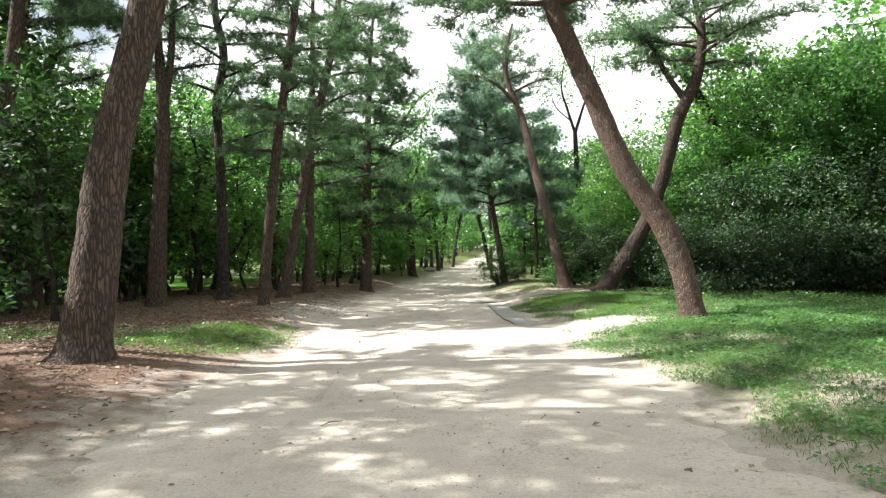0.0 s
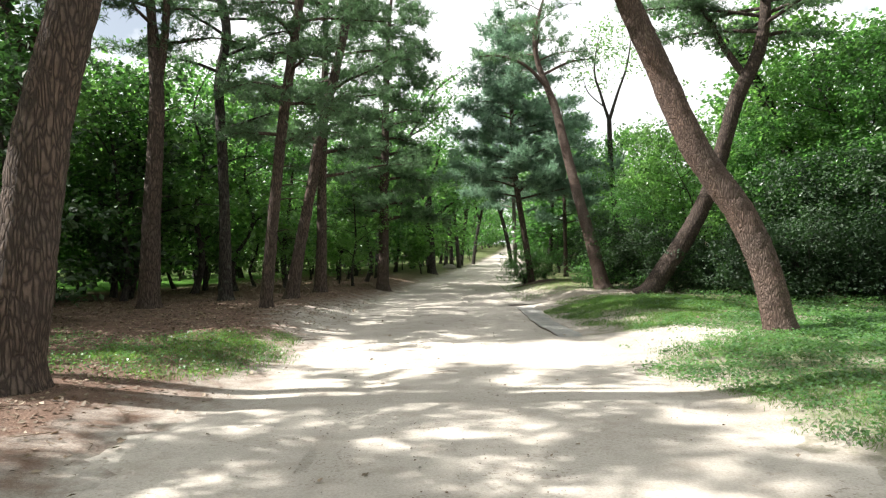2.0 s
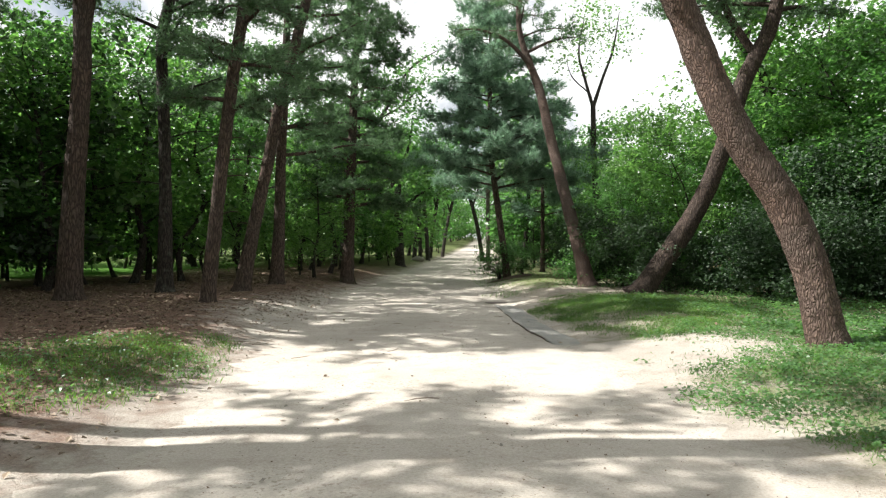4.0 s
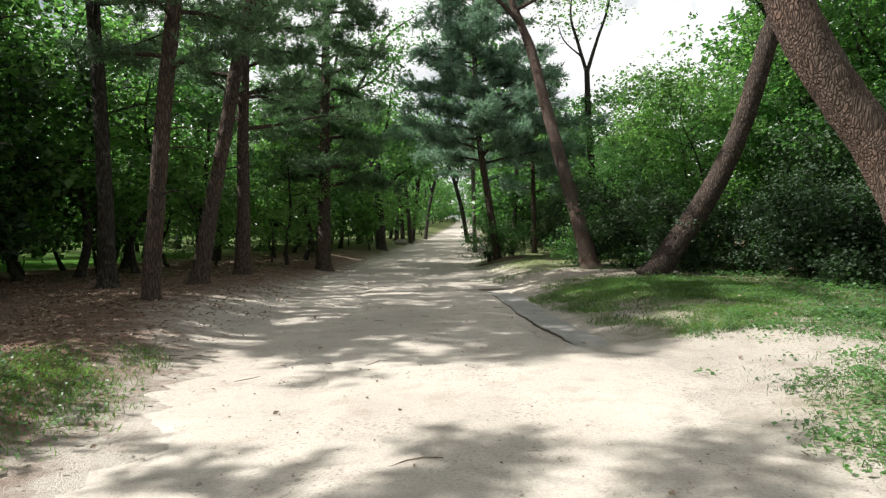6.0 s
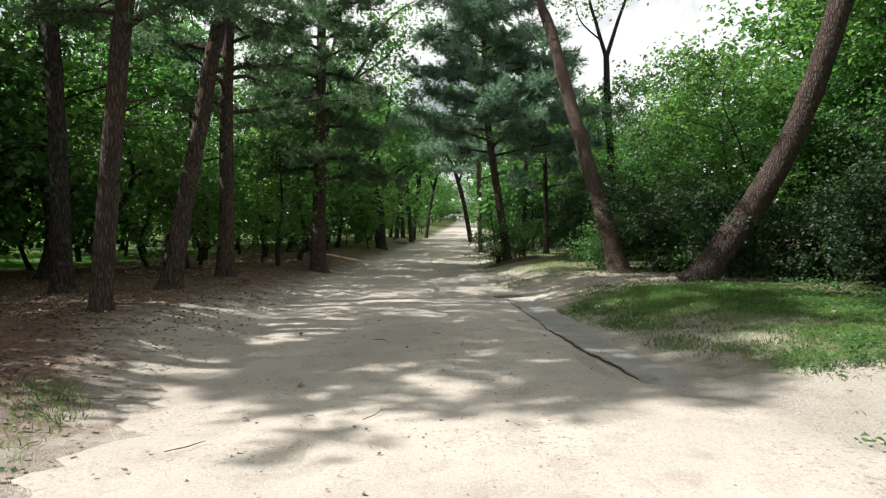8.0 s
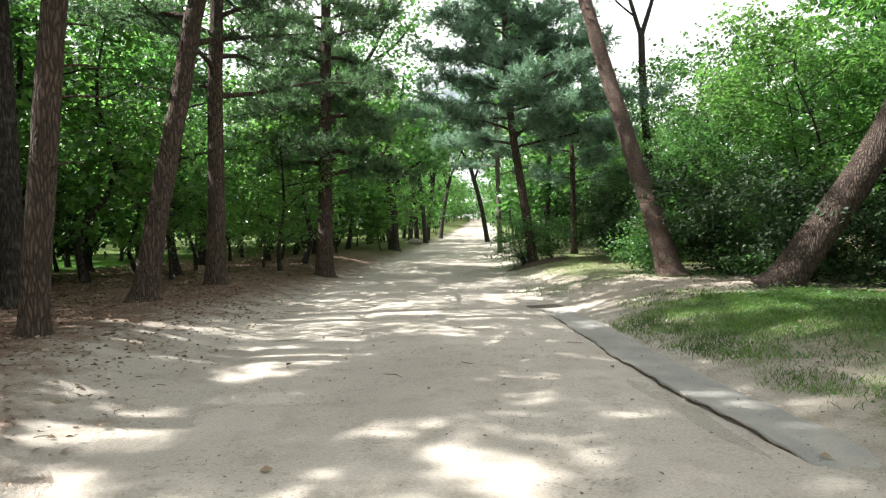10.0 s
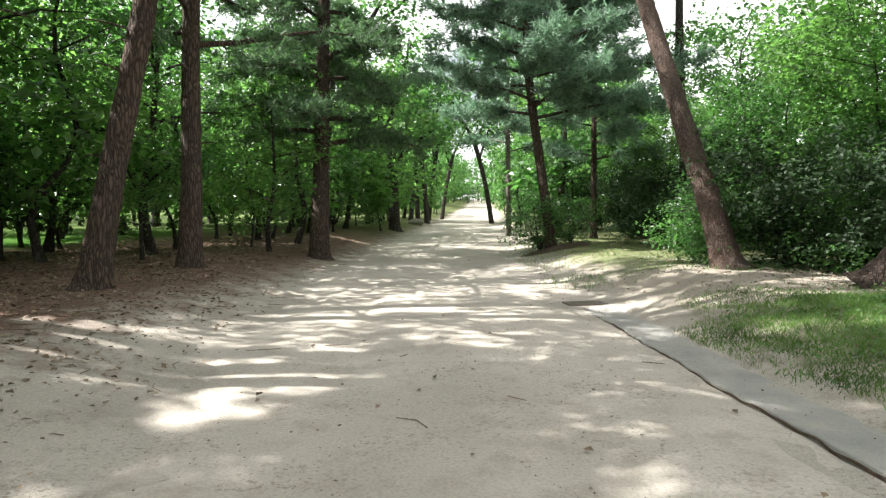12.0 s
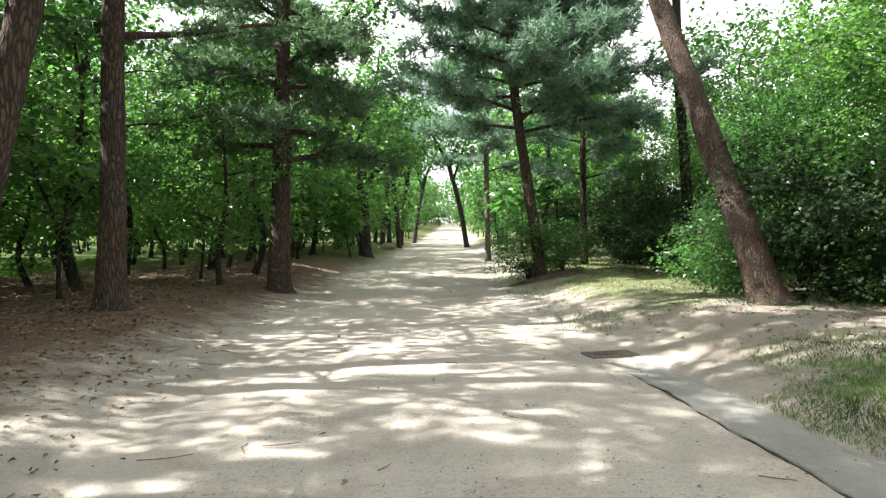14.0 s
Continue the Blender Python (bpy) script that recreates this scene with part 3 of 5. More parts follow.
def grown_tree(label, trunk, forks, clusters, per, leaf, bark=BARK_DARK, mat=LEAF, spread=0.45, seed=1, seg=12, ivy=0, tip_from=3):
    """A broadleaf tree whose trunk and main limbs are given in the world as rows (x, y, z, radius)."""
    rng = np.random.RandomState(seed)
    base = np.array([trunk[0][0], trunk[0][1], on(trunk[0][0], trunk[0][1])])
    local = lambda rows: [(x - base[0], y - base[1], z - base[2], r) for x, y, z, r in rows]
    rows = local(trunk)
    rows[0] = (*rows[0][:2], -0.15, rows[0][3])
    ob = thing("broadleaf_tree", label, "tree", "woodland trees", tuple(base))
    part("trunk", mesh("trunk", *sweep(rows, seg, 0.15, 0.0, 0.4, seed), smooth=True), bark, ob)
    tips = []
    for L in map(local, forks):
        part("limb", mesh("limb", *sweep(L, 7, 0.2), smooth=True), bark, ob)
        tips.append(spline(L, 10)[tip_from:, :3])
    tips = np.concatenate(tips)
    pick = tips[rng.randint(0, len(tips), clusters)] + rng.normal(0, 0.8 * spread, (clusters, 3))
    part("crown", mesh("leaves", *leaves_on(rng, pick, per, leaf, spread)), mat, ob)
    if ivy:
        C = spline(rows, 60)[6:50]
        c = C[rng.randint(0, len(C), ivy)]
        off = rng.normal(0, 1, (ivy, 3))
        off /= np.linalg.norm(off, axis=1)[:, None]
        p = c[:, :3] + off * (c[:, 3:4] + rng.uniform(0, 0.16, (ivy, 1)))
        part("ivy", mesh("ivy", *scatter(LEAF_V, LEAF_F, p, off + np.array([0, 0, 0.5]), rng.uniform(0.07, 0.15, ivy), rng)), LEAF, ob, "green ivy climbing the trunk")
    return ob


# ---- the pines that stand beside the path ----
flat_top = lambda w: (lambda f: w * (0.55 + 0.45 * math.sin(math.pi * (0.25 + 0.6 * f))))
cone = lambda w: (lambda f: w * (1.08 - 0.85 * f))

pine("pine_tree", "thick leaning pine with furrowed grey-brown bark on the bare verge",
     [(-5.45, 9.4, 0.26, 0.372), (-5.31, 9.5, 1.41, 0.322), (-5.17, 9.65, 3.13, 0.296), (-4.95, 9.75, 4.37, 0.266), (-4.62, 9.85, 5.8, 0.252), (-4.1, 9.9, 8.0, 0.2), (-3.8, 9.9, 10.2, 0.14), (-3.7, 9.8, 12.0, 0.06)],
     8.6, 11.9, 14, flat_top(2.6), seed=3, plate=0.016, seg=44, step=0.04)
pine("pine_tree", "leaning red pine with plated brown bark rising from the grass",
     [(5.5, 13.8, 0.26, 0.265), (5.27, 13.92, 1.43, 0.25), (4.9, 14.02, 2.43, 0.25), (4.15, 14.15, 3.7, 0.24), (3.55, 14.3, 5.3, 0.225), (3.03, 14.45, 6.7, 0.21), (2.68, 14.55, 7.7, 0.185), (2.75, 14.9, 9.2, 0.14), (3.0, 15.3, 11.6, 0.05)],
     7.5, 11.4, 26, flat_top(4.2), per_metre=30, seed=4, bark=BARK_RED, plate=0.012, flare=0.3, seg=40, step=0.04)
pine("pine_tree", "crooked red pine leaning from the shrubs with broad flat crown",
     [(5.95, 23.5, 0.41, 0.35), (6.25, 23.3, 0.95, 0.31), (6.85, 23.1, 1.9, 0.29), (7.3, 22.9, 2.7, 0.265), (7.75, 22.6, 3.8, 0.24), (8.08, 22.2, 5.2, 0.225), (8.4, 21.9, 6.6, 0.21), (8.95, 21.6, 7.9, 0.19), (9.15, 21.5, 9.4, 0.14), (8.9, 21.5, 10.8, 0.06)],
     8.3, 10.6, 17, flat_top(3.8), seed=5, bark=BARK_SHADE, plate=0.014, seg=32,
     extra=[[(8.6, 21.8, 7.2, 0.12), (8.0, 21.9, 8.2, 0.10), (7.5, 21.9, 9.2, 0.07), (6.6, 21.8, 10.0, 0.03)]])
pine("pine_tree", "slender red pine leaning towards the path with sunlit bark",
     [(5.22, 26.7, 0.42, 0.30), (5.03, 27.1, 1.7, 0.25), (4.81, 27.6, 3.0, 0.225), (4.5, 28.15, 4.7, 0.195), (4.2, 28.85, 6.6, 0.175), (3.95, 29.4, 8.2, 0.165), (3.62, 29.8, 9.4, 0.13), (3.3, 29.9, 10.4, 0.11), (3.2, 29.9, 11.6, 0.09), (3.6, 29.9, 13.2, 0.05)],
     10.2, 13.0, 8, flat_top(2.0), seed=6, bark=BARK_RED, plate=0.012, seg=30, per_metre=13, dead=3,
     extra=[[(3.7, 29.7, 9.2, 0.10), (2.7, 29.6, 10.2, 0.075), (1.6, 29.5, 10.6, 0.05), (0.7, 29.5, 10.6, 0.015)], [(3.5, 29.8, 9.8, 0.07), (4.6, 29.7, 10.3, 0.05), (5.6, 29.6, 10.4, 0.015)]])
pine("pine_tree", "tall leaning pine with a sunlit flank beside the path",
     [(-6.25, 24.3, 0.42, 0.255), (-5.98, 24.45, 2.1, 0.20), (-5.6, 24.65, 4.2, 0.18), (-5.28, 24.85, 6.2, 0.17), (-4.75, 25.1, 8.6, 0.16), (-4.35, 25.3, 10.6, 0.14), (-4.0, 25.5, 13.2, 0.10), (-3.8, 25.6, 15.8, 0.04)],
     5.6, 15.6, 23, flat_top(2.9), per_metre=27, seed=7, plate=0.012, seg=26, dead=6)
pine("pine_tree", "straight pine with grey-brown bark among fallen leaves",
     [(-6.05, 28.0, 0.45, 0.265), (-5.97, 28.0, 2.5, 0.205), (-5.9, 28.0, 5.5, 0.175), (-5.75, 28.0, 9.0, 0.14), (-5.6, 28.0, 16.0, 0.04)],
     5.0, 15.8, 26, cone(3.2), seed=8, plate=0.011, seg=26, dead=6)
pine("white_pine_tree", "straight white pine with dense drooping boughs at the path's edge",
     [(-4.3, 34.4, 0.3, 0.33), (-4.19, 34.4, 3.0, 0.25), (-4.09, 34.4, 6.4, 0.205), (-3.95, 34.4, 10.3, 0.16), (-3.8, 34.4, 13.5, 0.10), (-3.5, 34.4, 16.2, 0.04)],
     3.9, 15.6, 46, lambda f: 3.1 * (1.0 - 0.42 * f), droop=0.34, seed=9, needle=NEEDLE, per_metre=25, size=0.27, fluff=1.1, plate=0.01, seg=20, step=0.08, dead=5)
pine("pine_tree", "slim pine with bare lower trunk among the litter",
     [(-5.84, 20.15, 0.42, 0.175), (-5.6, 20.15, 2.85, 0.155), (-5.29, 20.15, 5.65, 0.143), (-4.94, 20.15, 8.0, 0.13), (-4.6, 20.15, 10.5, 0.11), (-4.3, 20.15, 14.6, 0.04)],
     4.8, 14.6, 21, flat_top(2.3), droop=0.24, per_metre=27, seed=10, plate=0.01, seg=22, dead=6)
pine("pine_tree", "dark straight pine with wavy upper trunk in the wood",
     [(-8.35, 23.7, 0.43, 0.24), (-8.35, 23.7, 3.0, 0.18), (-8.4, 23.7, 5.4, 0.165), (-8.5, 23.7, 8.0, 0.155), (-8.22, 23.7, 9.8, 0.15), (-8.55, 23.7, 11.7, 0.13), (-8.5, 23.7, 14, 0.05)],
     6.2, 13.8, 16, flat_top(2.9), seed=11, bark=BARK_DARK, plate=0.01, seg=20, dead=5)
pine("pine_tree", "forked pine with grey-brown trunk on the leaf litter",
     [(-9.5, 20.7, 0.39, 0.31), (-9.4, 20.7, 3.1, 0.25), (-9.27, 20.7, 5.2, 0.225), (-9.22, 20.7, 6.9, 0.2), (-9.38, 20.7, 9.5, 0.125), (-9.5, 20.7, 11.5, 0.09), (-9.5, 20.7, 13, 0.04)],
     8.2, 12.8, 15, flat_top(3.0), seed=12, plate=0.012, seg=26, dead=4,
     extra=[[(-9.22, 20.7, 6.8, 0.15), (-8.95, 20.7, 8.6, 0.12), (-8.8, 20.7, 10.7, 0.09), (-8.3, 20.7, 12.5, 0.03)]])
pine("pine_tree", "broad forked pine in the shade behind low ground cover",
     [(-14.2, 21.4, 0.40, 0.43), (-14.1, 21.4, 4.2, 0.34), (-13.95, 21.4, 7.9, 0.29), (-14.35, 21.4, 9.8, 0.15), (-14.6, 21.4, 12.0, 0.06)],
     7.6, 12.0, 15, flat_top(3.3), seed=13, plate=0.012, seg=26, dead=3,
     extra=[[(-13.95, 21.4, 7.8, 0.18), (-13.2, 21.4, 9.3, 0.14), (-12.7, 21.4, 11.0, 0.10), (-12.6, 21.4, 12.6, 0.03)]])
pine("white_pine_tree", "blue-green white pine with layered boughs behind a shrub",
     [(3.5, 35.8, 0.42, 0.19), (3.3, 35.8, 2.0, 0.165), (3.1, 35.8, 3.4, 0.155), (2.7, 35.8, 6.5, 0.135), (2.6, 35.8, 10.0, 0.10), (2.65, 35.8, 14.6, 0.03)],
     4.9, 14.6, 56, cone(4.4), droop=0.14, seed=14, needle=NEEDLE_BLUE, per_metre=26, size=0.28, fluff=1.1, plate=0.008, seg=18, step=0.08, dead=3)
pine("white_pine_tree", "thin young white pine standing on the mossy lawn",
     [(5.8, 38.8, 0.55, 0.135), (5.8, 38.8, 2.5, 0.11), (5.8, 38.8, 4.7, 0.10), (5.78, 38.8, 11.0, 0.03)],
     3.6, 10.8, 22, cone(2.8), droop=0.15, seed=15, needle=NEEDLE_BLUE, per_metre=24, size=0.26, fluff=1.0, plate=0.006, seg=14, step=0.1)
pine("white_pine_tree", "far white pine with a pale trunk overhanging the path",
     [(3.65, 47.5, 0.6, 0.14), (3.62, 47.5, 4.0, 0.13), (3.6, 47.5, 8.0, 0.11), (3.6, 47.5, 15.0, 0.03)],
     5.0, 14.8, 26, cone(3.6), droop=0.15, seed=16, needle=NEEDLE_BLUE, per_metre=18, size=0.32, bark=BARK_PALE, plate=0.006, seg=12, step=0.15)
# unseen pines added beside and behind the walk's start to shade its first stretch
SHADE = "tall pine with a wide crown, added out of view to shade the path"
pine("pine_tree", SHADE, [(-8.6, 3.6, 0.38, 0.26), (-8.4, 3.6, 4, 0.22), (-8.1, 3.6, 8, 0.18), (-8.0, 3.6, 12.6, 0.05)], 7.0, 12.4, 24, flat_top(3.5), seed=17, seg=14, step=0.2, plate=0, size=0.24)
pine("pine_tree", SHADE, [(-6.4, -1.4, 0.38, 0.25), (-6.3, -1.4, 4, 0.21), (-6.0, -1.4, 8, 0.17), (-5.8, -1.4, 11.6, 0.05)], 6.4, 11.4, 18, flat_top(3.2), seed=18, seg=14, step=0.2, plate=0, size=0.24)
pine("pine_tree", SHADE, [(-10.6, 6.6, 0.38, 0.22), (-10.5, 6.6, 4, 0.18), (-10.3, 6.6, 8, 0.15), (-10.3, 6.6, 13.0, 0.05)], 5.4, 12.8, 25, flat_top(2.7), per_metre=22, seed=29, seg=14, step=0.2, plate=0, size=0.24)
pine("pine_tree", SHADE, [(-12.4, 16.9, 0.38, 0.26), (-12.2, 17.1, 4, 0.22), (-11.9, 17.5, 9, 0.18), (-11.8, 17.8, 15.0, 0.05)], 8.6, 14.8, 16, flat_top(2.9), per_metre=27, seed=19, seg=14, step=0.2, plate=0, size=0.25)
pine("pine_tree", SHADE, [(-13.9, 18.6, 0.42, 0.2), (-13.4, 18.6, 4, 0.18), (-12.4, 18.6, 10, 0.15), (-11.6, 18.6, 16.0, 0.05)], 9.0, 15.8, 18, flat_top(3.0), per_metre=27, seed=20, seg=14, step=0.2, plate=0, size=0.25)

pine("pine_tree", SHADE, [(-9.7, 10.3, 0.36, 0.22), (-9.6, 10.3, 4, 0.18), (-9.4, 10.4, 8, 0.14), (-9.4, 10.4, 11.2, 0.05)], 7.4, 11.0, 12, flat_top(1.7), per_metre=20, seed=30, seg=14, step=0.2, plate=0, size=0.24)

# ---- broadleaf kinds, each built once ----
WOOD = "dark-stemmed broadleaf tree with a high leafy crown in the wood"
kinds = [
    broadleaf(WOOD, 21, 11.0, 3.0, 3.2, 128, 30, 0.20, 0.17, lean=0.06),
    broadleaf(WOOD, 22, 9.5, 2.2, 3.0, 128, 30, 0.19, 0.13, lean=0.13, mat=LEAF_LIGHT),
    broadleaf(WOOD, 23, 12.5, 3.6, 3.4, 135, 30, 0.21, 0.21, lean=0.05),
    broadleaf("slender crooked broadleaf tree with sparse lower branches", 24, 8.0, 1.9, 2.6, 130, 30, 0.16, 0.09, lean=0.2, mat=LEAF_LIGHT),
]
FARS = "distant broadleaf tree in full summer leaf"
far_kinds = [
    broadleaf(FARS, 31, 12.0, 3.2, 3.9, 78, 22, 0.42, 0.2, lean=0.05, spread=0.65, group="distant trees", coarse=True),
    broadleaf(FARS, 32, 10.5, 2.4, 3.6, 78, 22, 0.42, 0.16, lean=0.1, spread=0.65, mat=LEAF_LIGHT, group="distant trees", coarse=True),
    broadleaf(FARS, 33, 14.0, 3.8, 4.2, 82, 22, 0.45, 0.22, lean=0.05, spread=0.65, group="distant trees", coarse=True),
]
deep_kinds = [
    broadleaf("shaded broadleaf tree deep in the wood", 35, 11.5, 2.0, 3.3, 110, 19, 0.34, 0.15, lean=0.07, spread=0.55, coarse=True),
    broadleaf("shaded broadleaf tree deep in the wood", 36, 9.5, 1.5, 3.0, 100, 19, 0.32, 0.11, lean=0.14, spread=0.55, coarse=True),
    broadleaf("shaded broadleaf tree deep in the wood", 37, 13.5, 2.8, 3.5, 115, 19, 0.35, 0.18, lean=0.05, spread=0.55, coarse=True),
    broadleaf("tree behind the pines with their deep shade put into its leaf colour", 38, 12.0, 1.8, 3.2, 110, 19, 0.33, 0.16, lean=0.08, mat=LEAF_DARK_SHADED, spread=0.55, coarse=True),
    # lighter leaf colour stands for sun reaching this part of the wood
    broadleaf("broadleaf tree beside the meadow with sunlight put into its light-green leaves", 39, 11.0, 2.4, 3.2, 95, 22, 0.31, 0.14, lean=0.08, mat=LEAF_LIGHT, spread=0.55, coarse=True),
]
bushy = [
    broadleaf("bushy broadleaf tree leafed to the ground at the wood's edge", 41, 8.5, 0.5, 3.0, 190, 72, 0.14, 0.12, stems=2, mat=LEAF, spread=0.36, flat=0.2, shape=0.35, group="thicket"),
    broadleaf("bushy broadleaf tree with bright yellow-green sprays", 42, 7.2, 0.4, 2.7, 175, 72, 0.135, 0.10, stems=2, mat=LEAF_LIGHT, spread=0.34, flat=0.2, shape=0.35, group="thicket"),
]
shrubs = [
    broadleaf("dense dark glossy-leaved shrub at the thicket's foot, shade added to its leaf colour", 51, 3.0, 0.15, 1.6, 190, 44, 0.115, 0.035, stems=7, mat=LEAF_DARK_SHADED, spread=0.26, shape=0.3, name="shrub", group="shrubs"),
    broadleaf("dense rounded shrub with mid-green leaves", 52, 1.9, 0.1, 1.2, 120, 36, 0.085, 0.03, stems=7, mat=LEAF, spread=0.22, shape=0.3, name="shrub", group="shrubs"),
]
used = {}


def plant_all(places, protos):
    """Trees at places (x, y, scale, turn, kind): the first of a kind is the prototype itself."""
    for x, y, s, turn, k in places:
        p = protos[k % len(protos)]
        m = Matrix.LocRotScale((x, y, on(x, y) - 0.02), Euler((0, 0, turn)), (s, s, s))
        if p.name in used:
            copy_thing(p, m @ Matrix.Diagonal((1 / p.scale[0], 1 / p.scale[1], 1 / p.scale[2], 1)))
        else:
            used[p.name] = True
            p.matrix_basis = m


rng = np.random.RandomState(77)
# left wood: stems that can be told apart, then the depth of the wood
near_left = [(-5.68, 33.6, 0.75, 0.3, 1), (-5.57, 37.2, 0.85, 1.2, 0), (-6.75, 35.5, 0.6, 2.2, 3), (-9.5, 42.5, 0.8, 0.4, 1), (-8.07, 30.3, 0.72, 2.9, 3), (-9.96, 37.9, 1.1, 1.0, 2),
             (-12.0, 30.8, 1.1, 4.0, 1), (-16.2, 41.0, 1.0, 2.0, 0), (-15.0, 44.0, 1.0, 5.0, 2), (-11.4, 28.2, 0.95, 0.8, 0), (-14.3, 27.2, 0.8, 3.1, 1), (-8.6, 32.2, 1.0, 5.5, 0), (-7.4, 44.4, 0.9, 1.9, 0), (-12.2, 24.2, 0.8, 2.5, 0), (-17.6, 24.5, 0.8, 1.5, 2), (-16.2, 17.5, 0.8, 4.2, 0)]
taken = [(x, y) for x, y, *_ in near_left] + [(-9.5, 20.7), (-8.35, 23.7), (-6.2, 21.3), (-6.2, 24.6), (-6.05, 28), (-4.4, 35), (-14.2, 21.4)]
fill = []
tries = 0
while len(fill) < 50 and tries < 9000:
    tries += 1
    x, y = rng.uniform(-25, -7.0), rng.uniform(15, 74)
    if (x > -10 and y < 30) or (x > -13 and y < 16) or (x < -13.5 and 33 < y < 64):
        continue
    if all((x - a) ** 2 + (y - b) ** 2 > 1.9 ** 2 for a, b in taken):
        taken.append((x, y))
        # leaf colour carries the light: shade-dark kind near the pines, sun-light kind beyond
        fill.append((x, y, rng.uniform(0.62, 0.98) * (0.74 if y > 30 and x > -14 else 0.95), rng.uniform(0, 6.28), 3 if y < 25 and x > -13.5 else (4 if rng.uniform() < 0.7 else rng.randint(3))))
near_left = [(x, y, s * (0.9 if y > 30 else 1), t, k) for x, y, s, t, k in near_left]
# tall trees by the meadow, their crowns closing the sky behind the pines
tall = []
while len(tall) < 9:
    x, y = rng.uniform(-20, -13.5), rng.uniform(33, 60)
    if all((x - a) ** 2 + (y - b) ** 2 > 2.2 ** 2 for a, b in taken):
        taken.append((x, y))
        tall.append((x, y, rng.uniform(1.0, 1.3), rng.uniform(0, 6.28), rng.choice([1, 1, 0, 2])))
near_left += tall
plant_all(near_left, kinds)
# trees that stand close behind the first pines, every second in shade-darkened leaf
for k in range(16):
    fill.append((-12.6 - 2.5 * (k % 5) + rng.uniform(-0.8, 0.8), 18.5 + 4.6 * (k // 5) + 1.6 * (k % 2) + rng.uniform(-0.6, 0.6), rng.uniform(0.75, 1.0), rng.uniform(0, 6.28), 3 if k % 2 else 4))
# added tree, hardly in view, placed to shade the left grass patch
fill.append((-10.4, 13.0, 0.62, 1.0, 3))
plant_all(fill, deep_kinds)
under = [broadleaf("low crooked understorey tree among the dark stems", 45, 6.5, 1.3, 2.6, 95, 26, 0.235, 0.075, lean=0.22, mat=LEAF, spread=0.5, coarse=True),
         broadleaf("low crooked understorey tree with sunlight put into its light leaves", 46, 5.6, 1.2, 2.4, 88, 26, 0.225, 0.065, lean=0.25, mat=LEAF_LIGHT, spread=0.48, coarse=True)]
low_trees = []
while len(low_trees) < 26:
    x, y = rng.uniform(-27, -10.5), rng.uniform(19, 62)
    if x > -13.5 - 0.12 * (y - 30) and y < 33:
        continue
    if all((x - q[0]) ** 2 + (y - q[1]) ** 2 > 2.3 ** 2 for q in low_trees):
        # beyond y 25 the lighter leaf kind paints sunlit foliage
        low_trees.append((x, y, rng.uniform(0.8, 1.25), rng.uniform(0, 6.28), 0 if y < 25 else 1))
plant_all(low_trees, under)

# thicket along the other side
line = [(11.0, 24.6), (11.4, 21.6), (13.2, 20.9), (15.2, 19.9), (18.2, 18.4), (7.0, 29.3), (9.4, 25.4), (12.2, 23.0), (8.8, 32.0), (8.4, 36.6), (8.9, 41.0), (10.2, 28.6), (15.5, 21.5), (12.8, 27.0), (9.5, 45.5)]
thick = [(x + rng.uniform(-0.3, 0.3), y + rng.uniform(-0.3, 0.3), rng.uniform(0.85, 1.1), rng.uniform(0, 6.28), rng.randint(3) % 2) for x, y in line]
thick = [(x + (1.3 if x < 8 else 0), y + 0.8, s * (0.8 if y > 28 and x < 9 else 1), t, k) for x, y, s, t, k in thick]
thick = [(x + (1.2 if 10.5 < x < 14 and y < 26 else 0), y, s, t, k) for x, y, s, t, k in thick]
thick = [(x, y, s * (0.84 if y > 25 and x > 8 else 1), t, k) for x, y, s, t, k in thick]
thick += [(14.6, 24.6, 1.45, 0.7, 1), (18.0, 22.8, 1.65, 2.9, 1)]
plant_all(thick, bushy)
# dark leaves here paint the shade over the thicket's lower part
gloom = broadleaf("bushy tree at the thicket's front with shade put into its leaf colour", 44, 5.2, 0.3, 2.4, 170, 60, 0.135, 0.09, stems=2, mat=LEAF_DARK_SHADED, spread=0.36, flat=0.3, shape=0.35, group="thicket")
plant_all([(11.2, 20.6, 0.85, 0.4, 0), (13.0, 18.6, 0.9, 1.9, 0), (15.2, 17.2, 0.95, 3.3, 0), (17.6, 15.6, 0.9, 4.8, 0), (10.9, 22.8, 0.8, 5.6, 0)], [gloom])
low = [(8.6, 20.9), (8.9, 19.6), (10.4, 18.9), (12.0, 18.0), (13.8, 17.0), (15.6, 15.9), (5.9, 28.4), (6.6, 27.0), (7.3, 25.6), (7.2, 24.2), (6.5, 30.2), (6.9, 32.4), (7.3, 35.0), (7.6, 38.0), (8.0, 41.0), (7.0, 46.0), (8.6, 23.2)]
# right-hand front shrubs take the dark kind, for the shade there
plant_all([(x + rng.uniform(-0.2, 0.2), y + rng.uniform(-0.2, 0.2), rng.uniform(0.75, 1.1) * (0.78 if x > 8 and y < 24 else 1.0), rng.uniform(0, 6.28), 0 if x > 8 and y < 24 else rng.randint(3) % 2) for x, y in low], shrubs)

plant_all([(3.1, 35.7, 0.95, 1.0, 1), (4.3, 36.2, 0.8, 2.6, 1)], shrubs)

# vine-clad and bare trees above the thicket
plant_all([(10.6, 36.5, 0.8, 0.5, 0), (13.0, 33.0, 0.9, 2.5, 1), (15.0, 29.0, 0.9, 1.5, 2), (17.5, 25.5, 1.05, 4.5, 0), (19.0, 21.0, 1.05, 0.5, 2), (12.5, 41.0, 0.8, 3.5, 0), (20.5, 16.0, 1.0, 3.0, 1)], kinds)

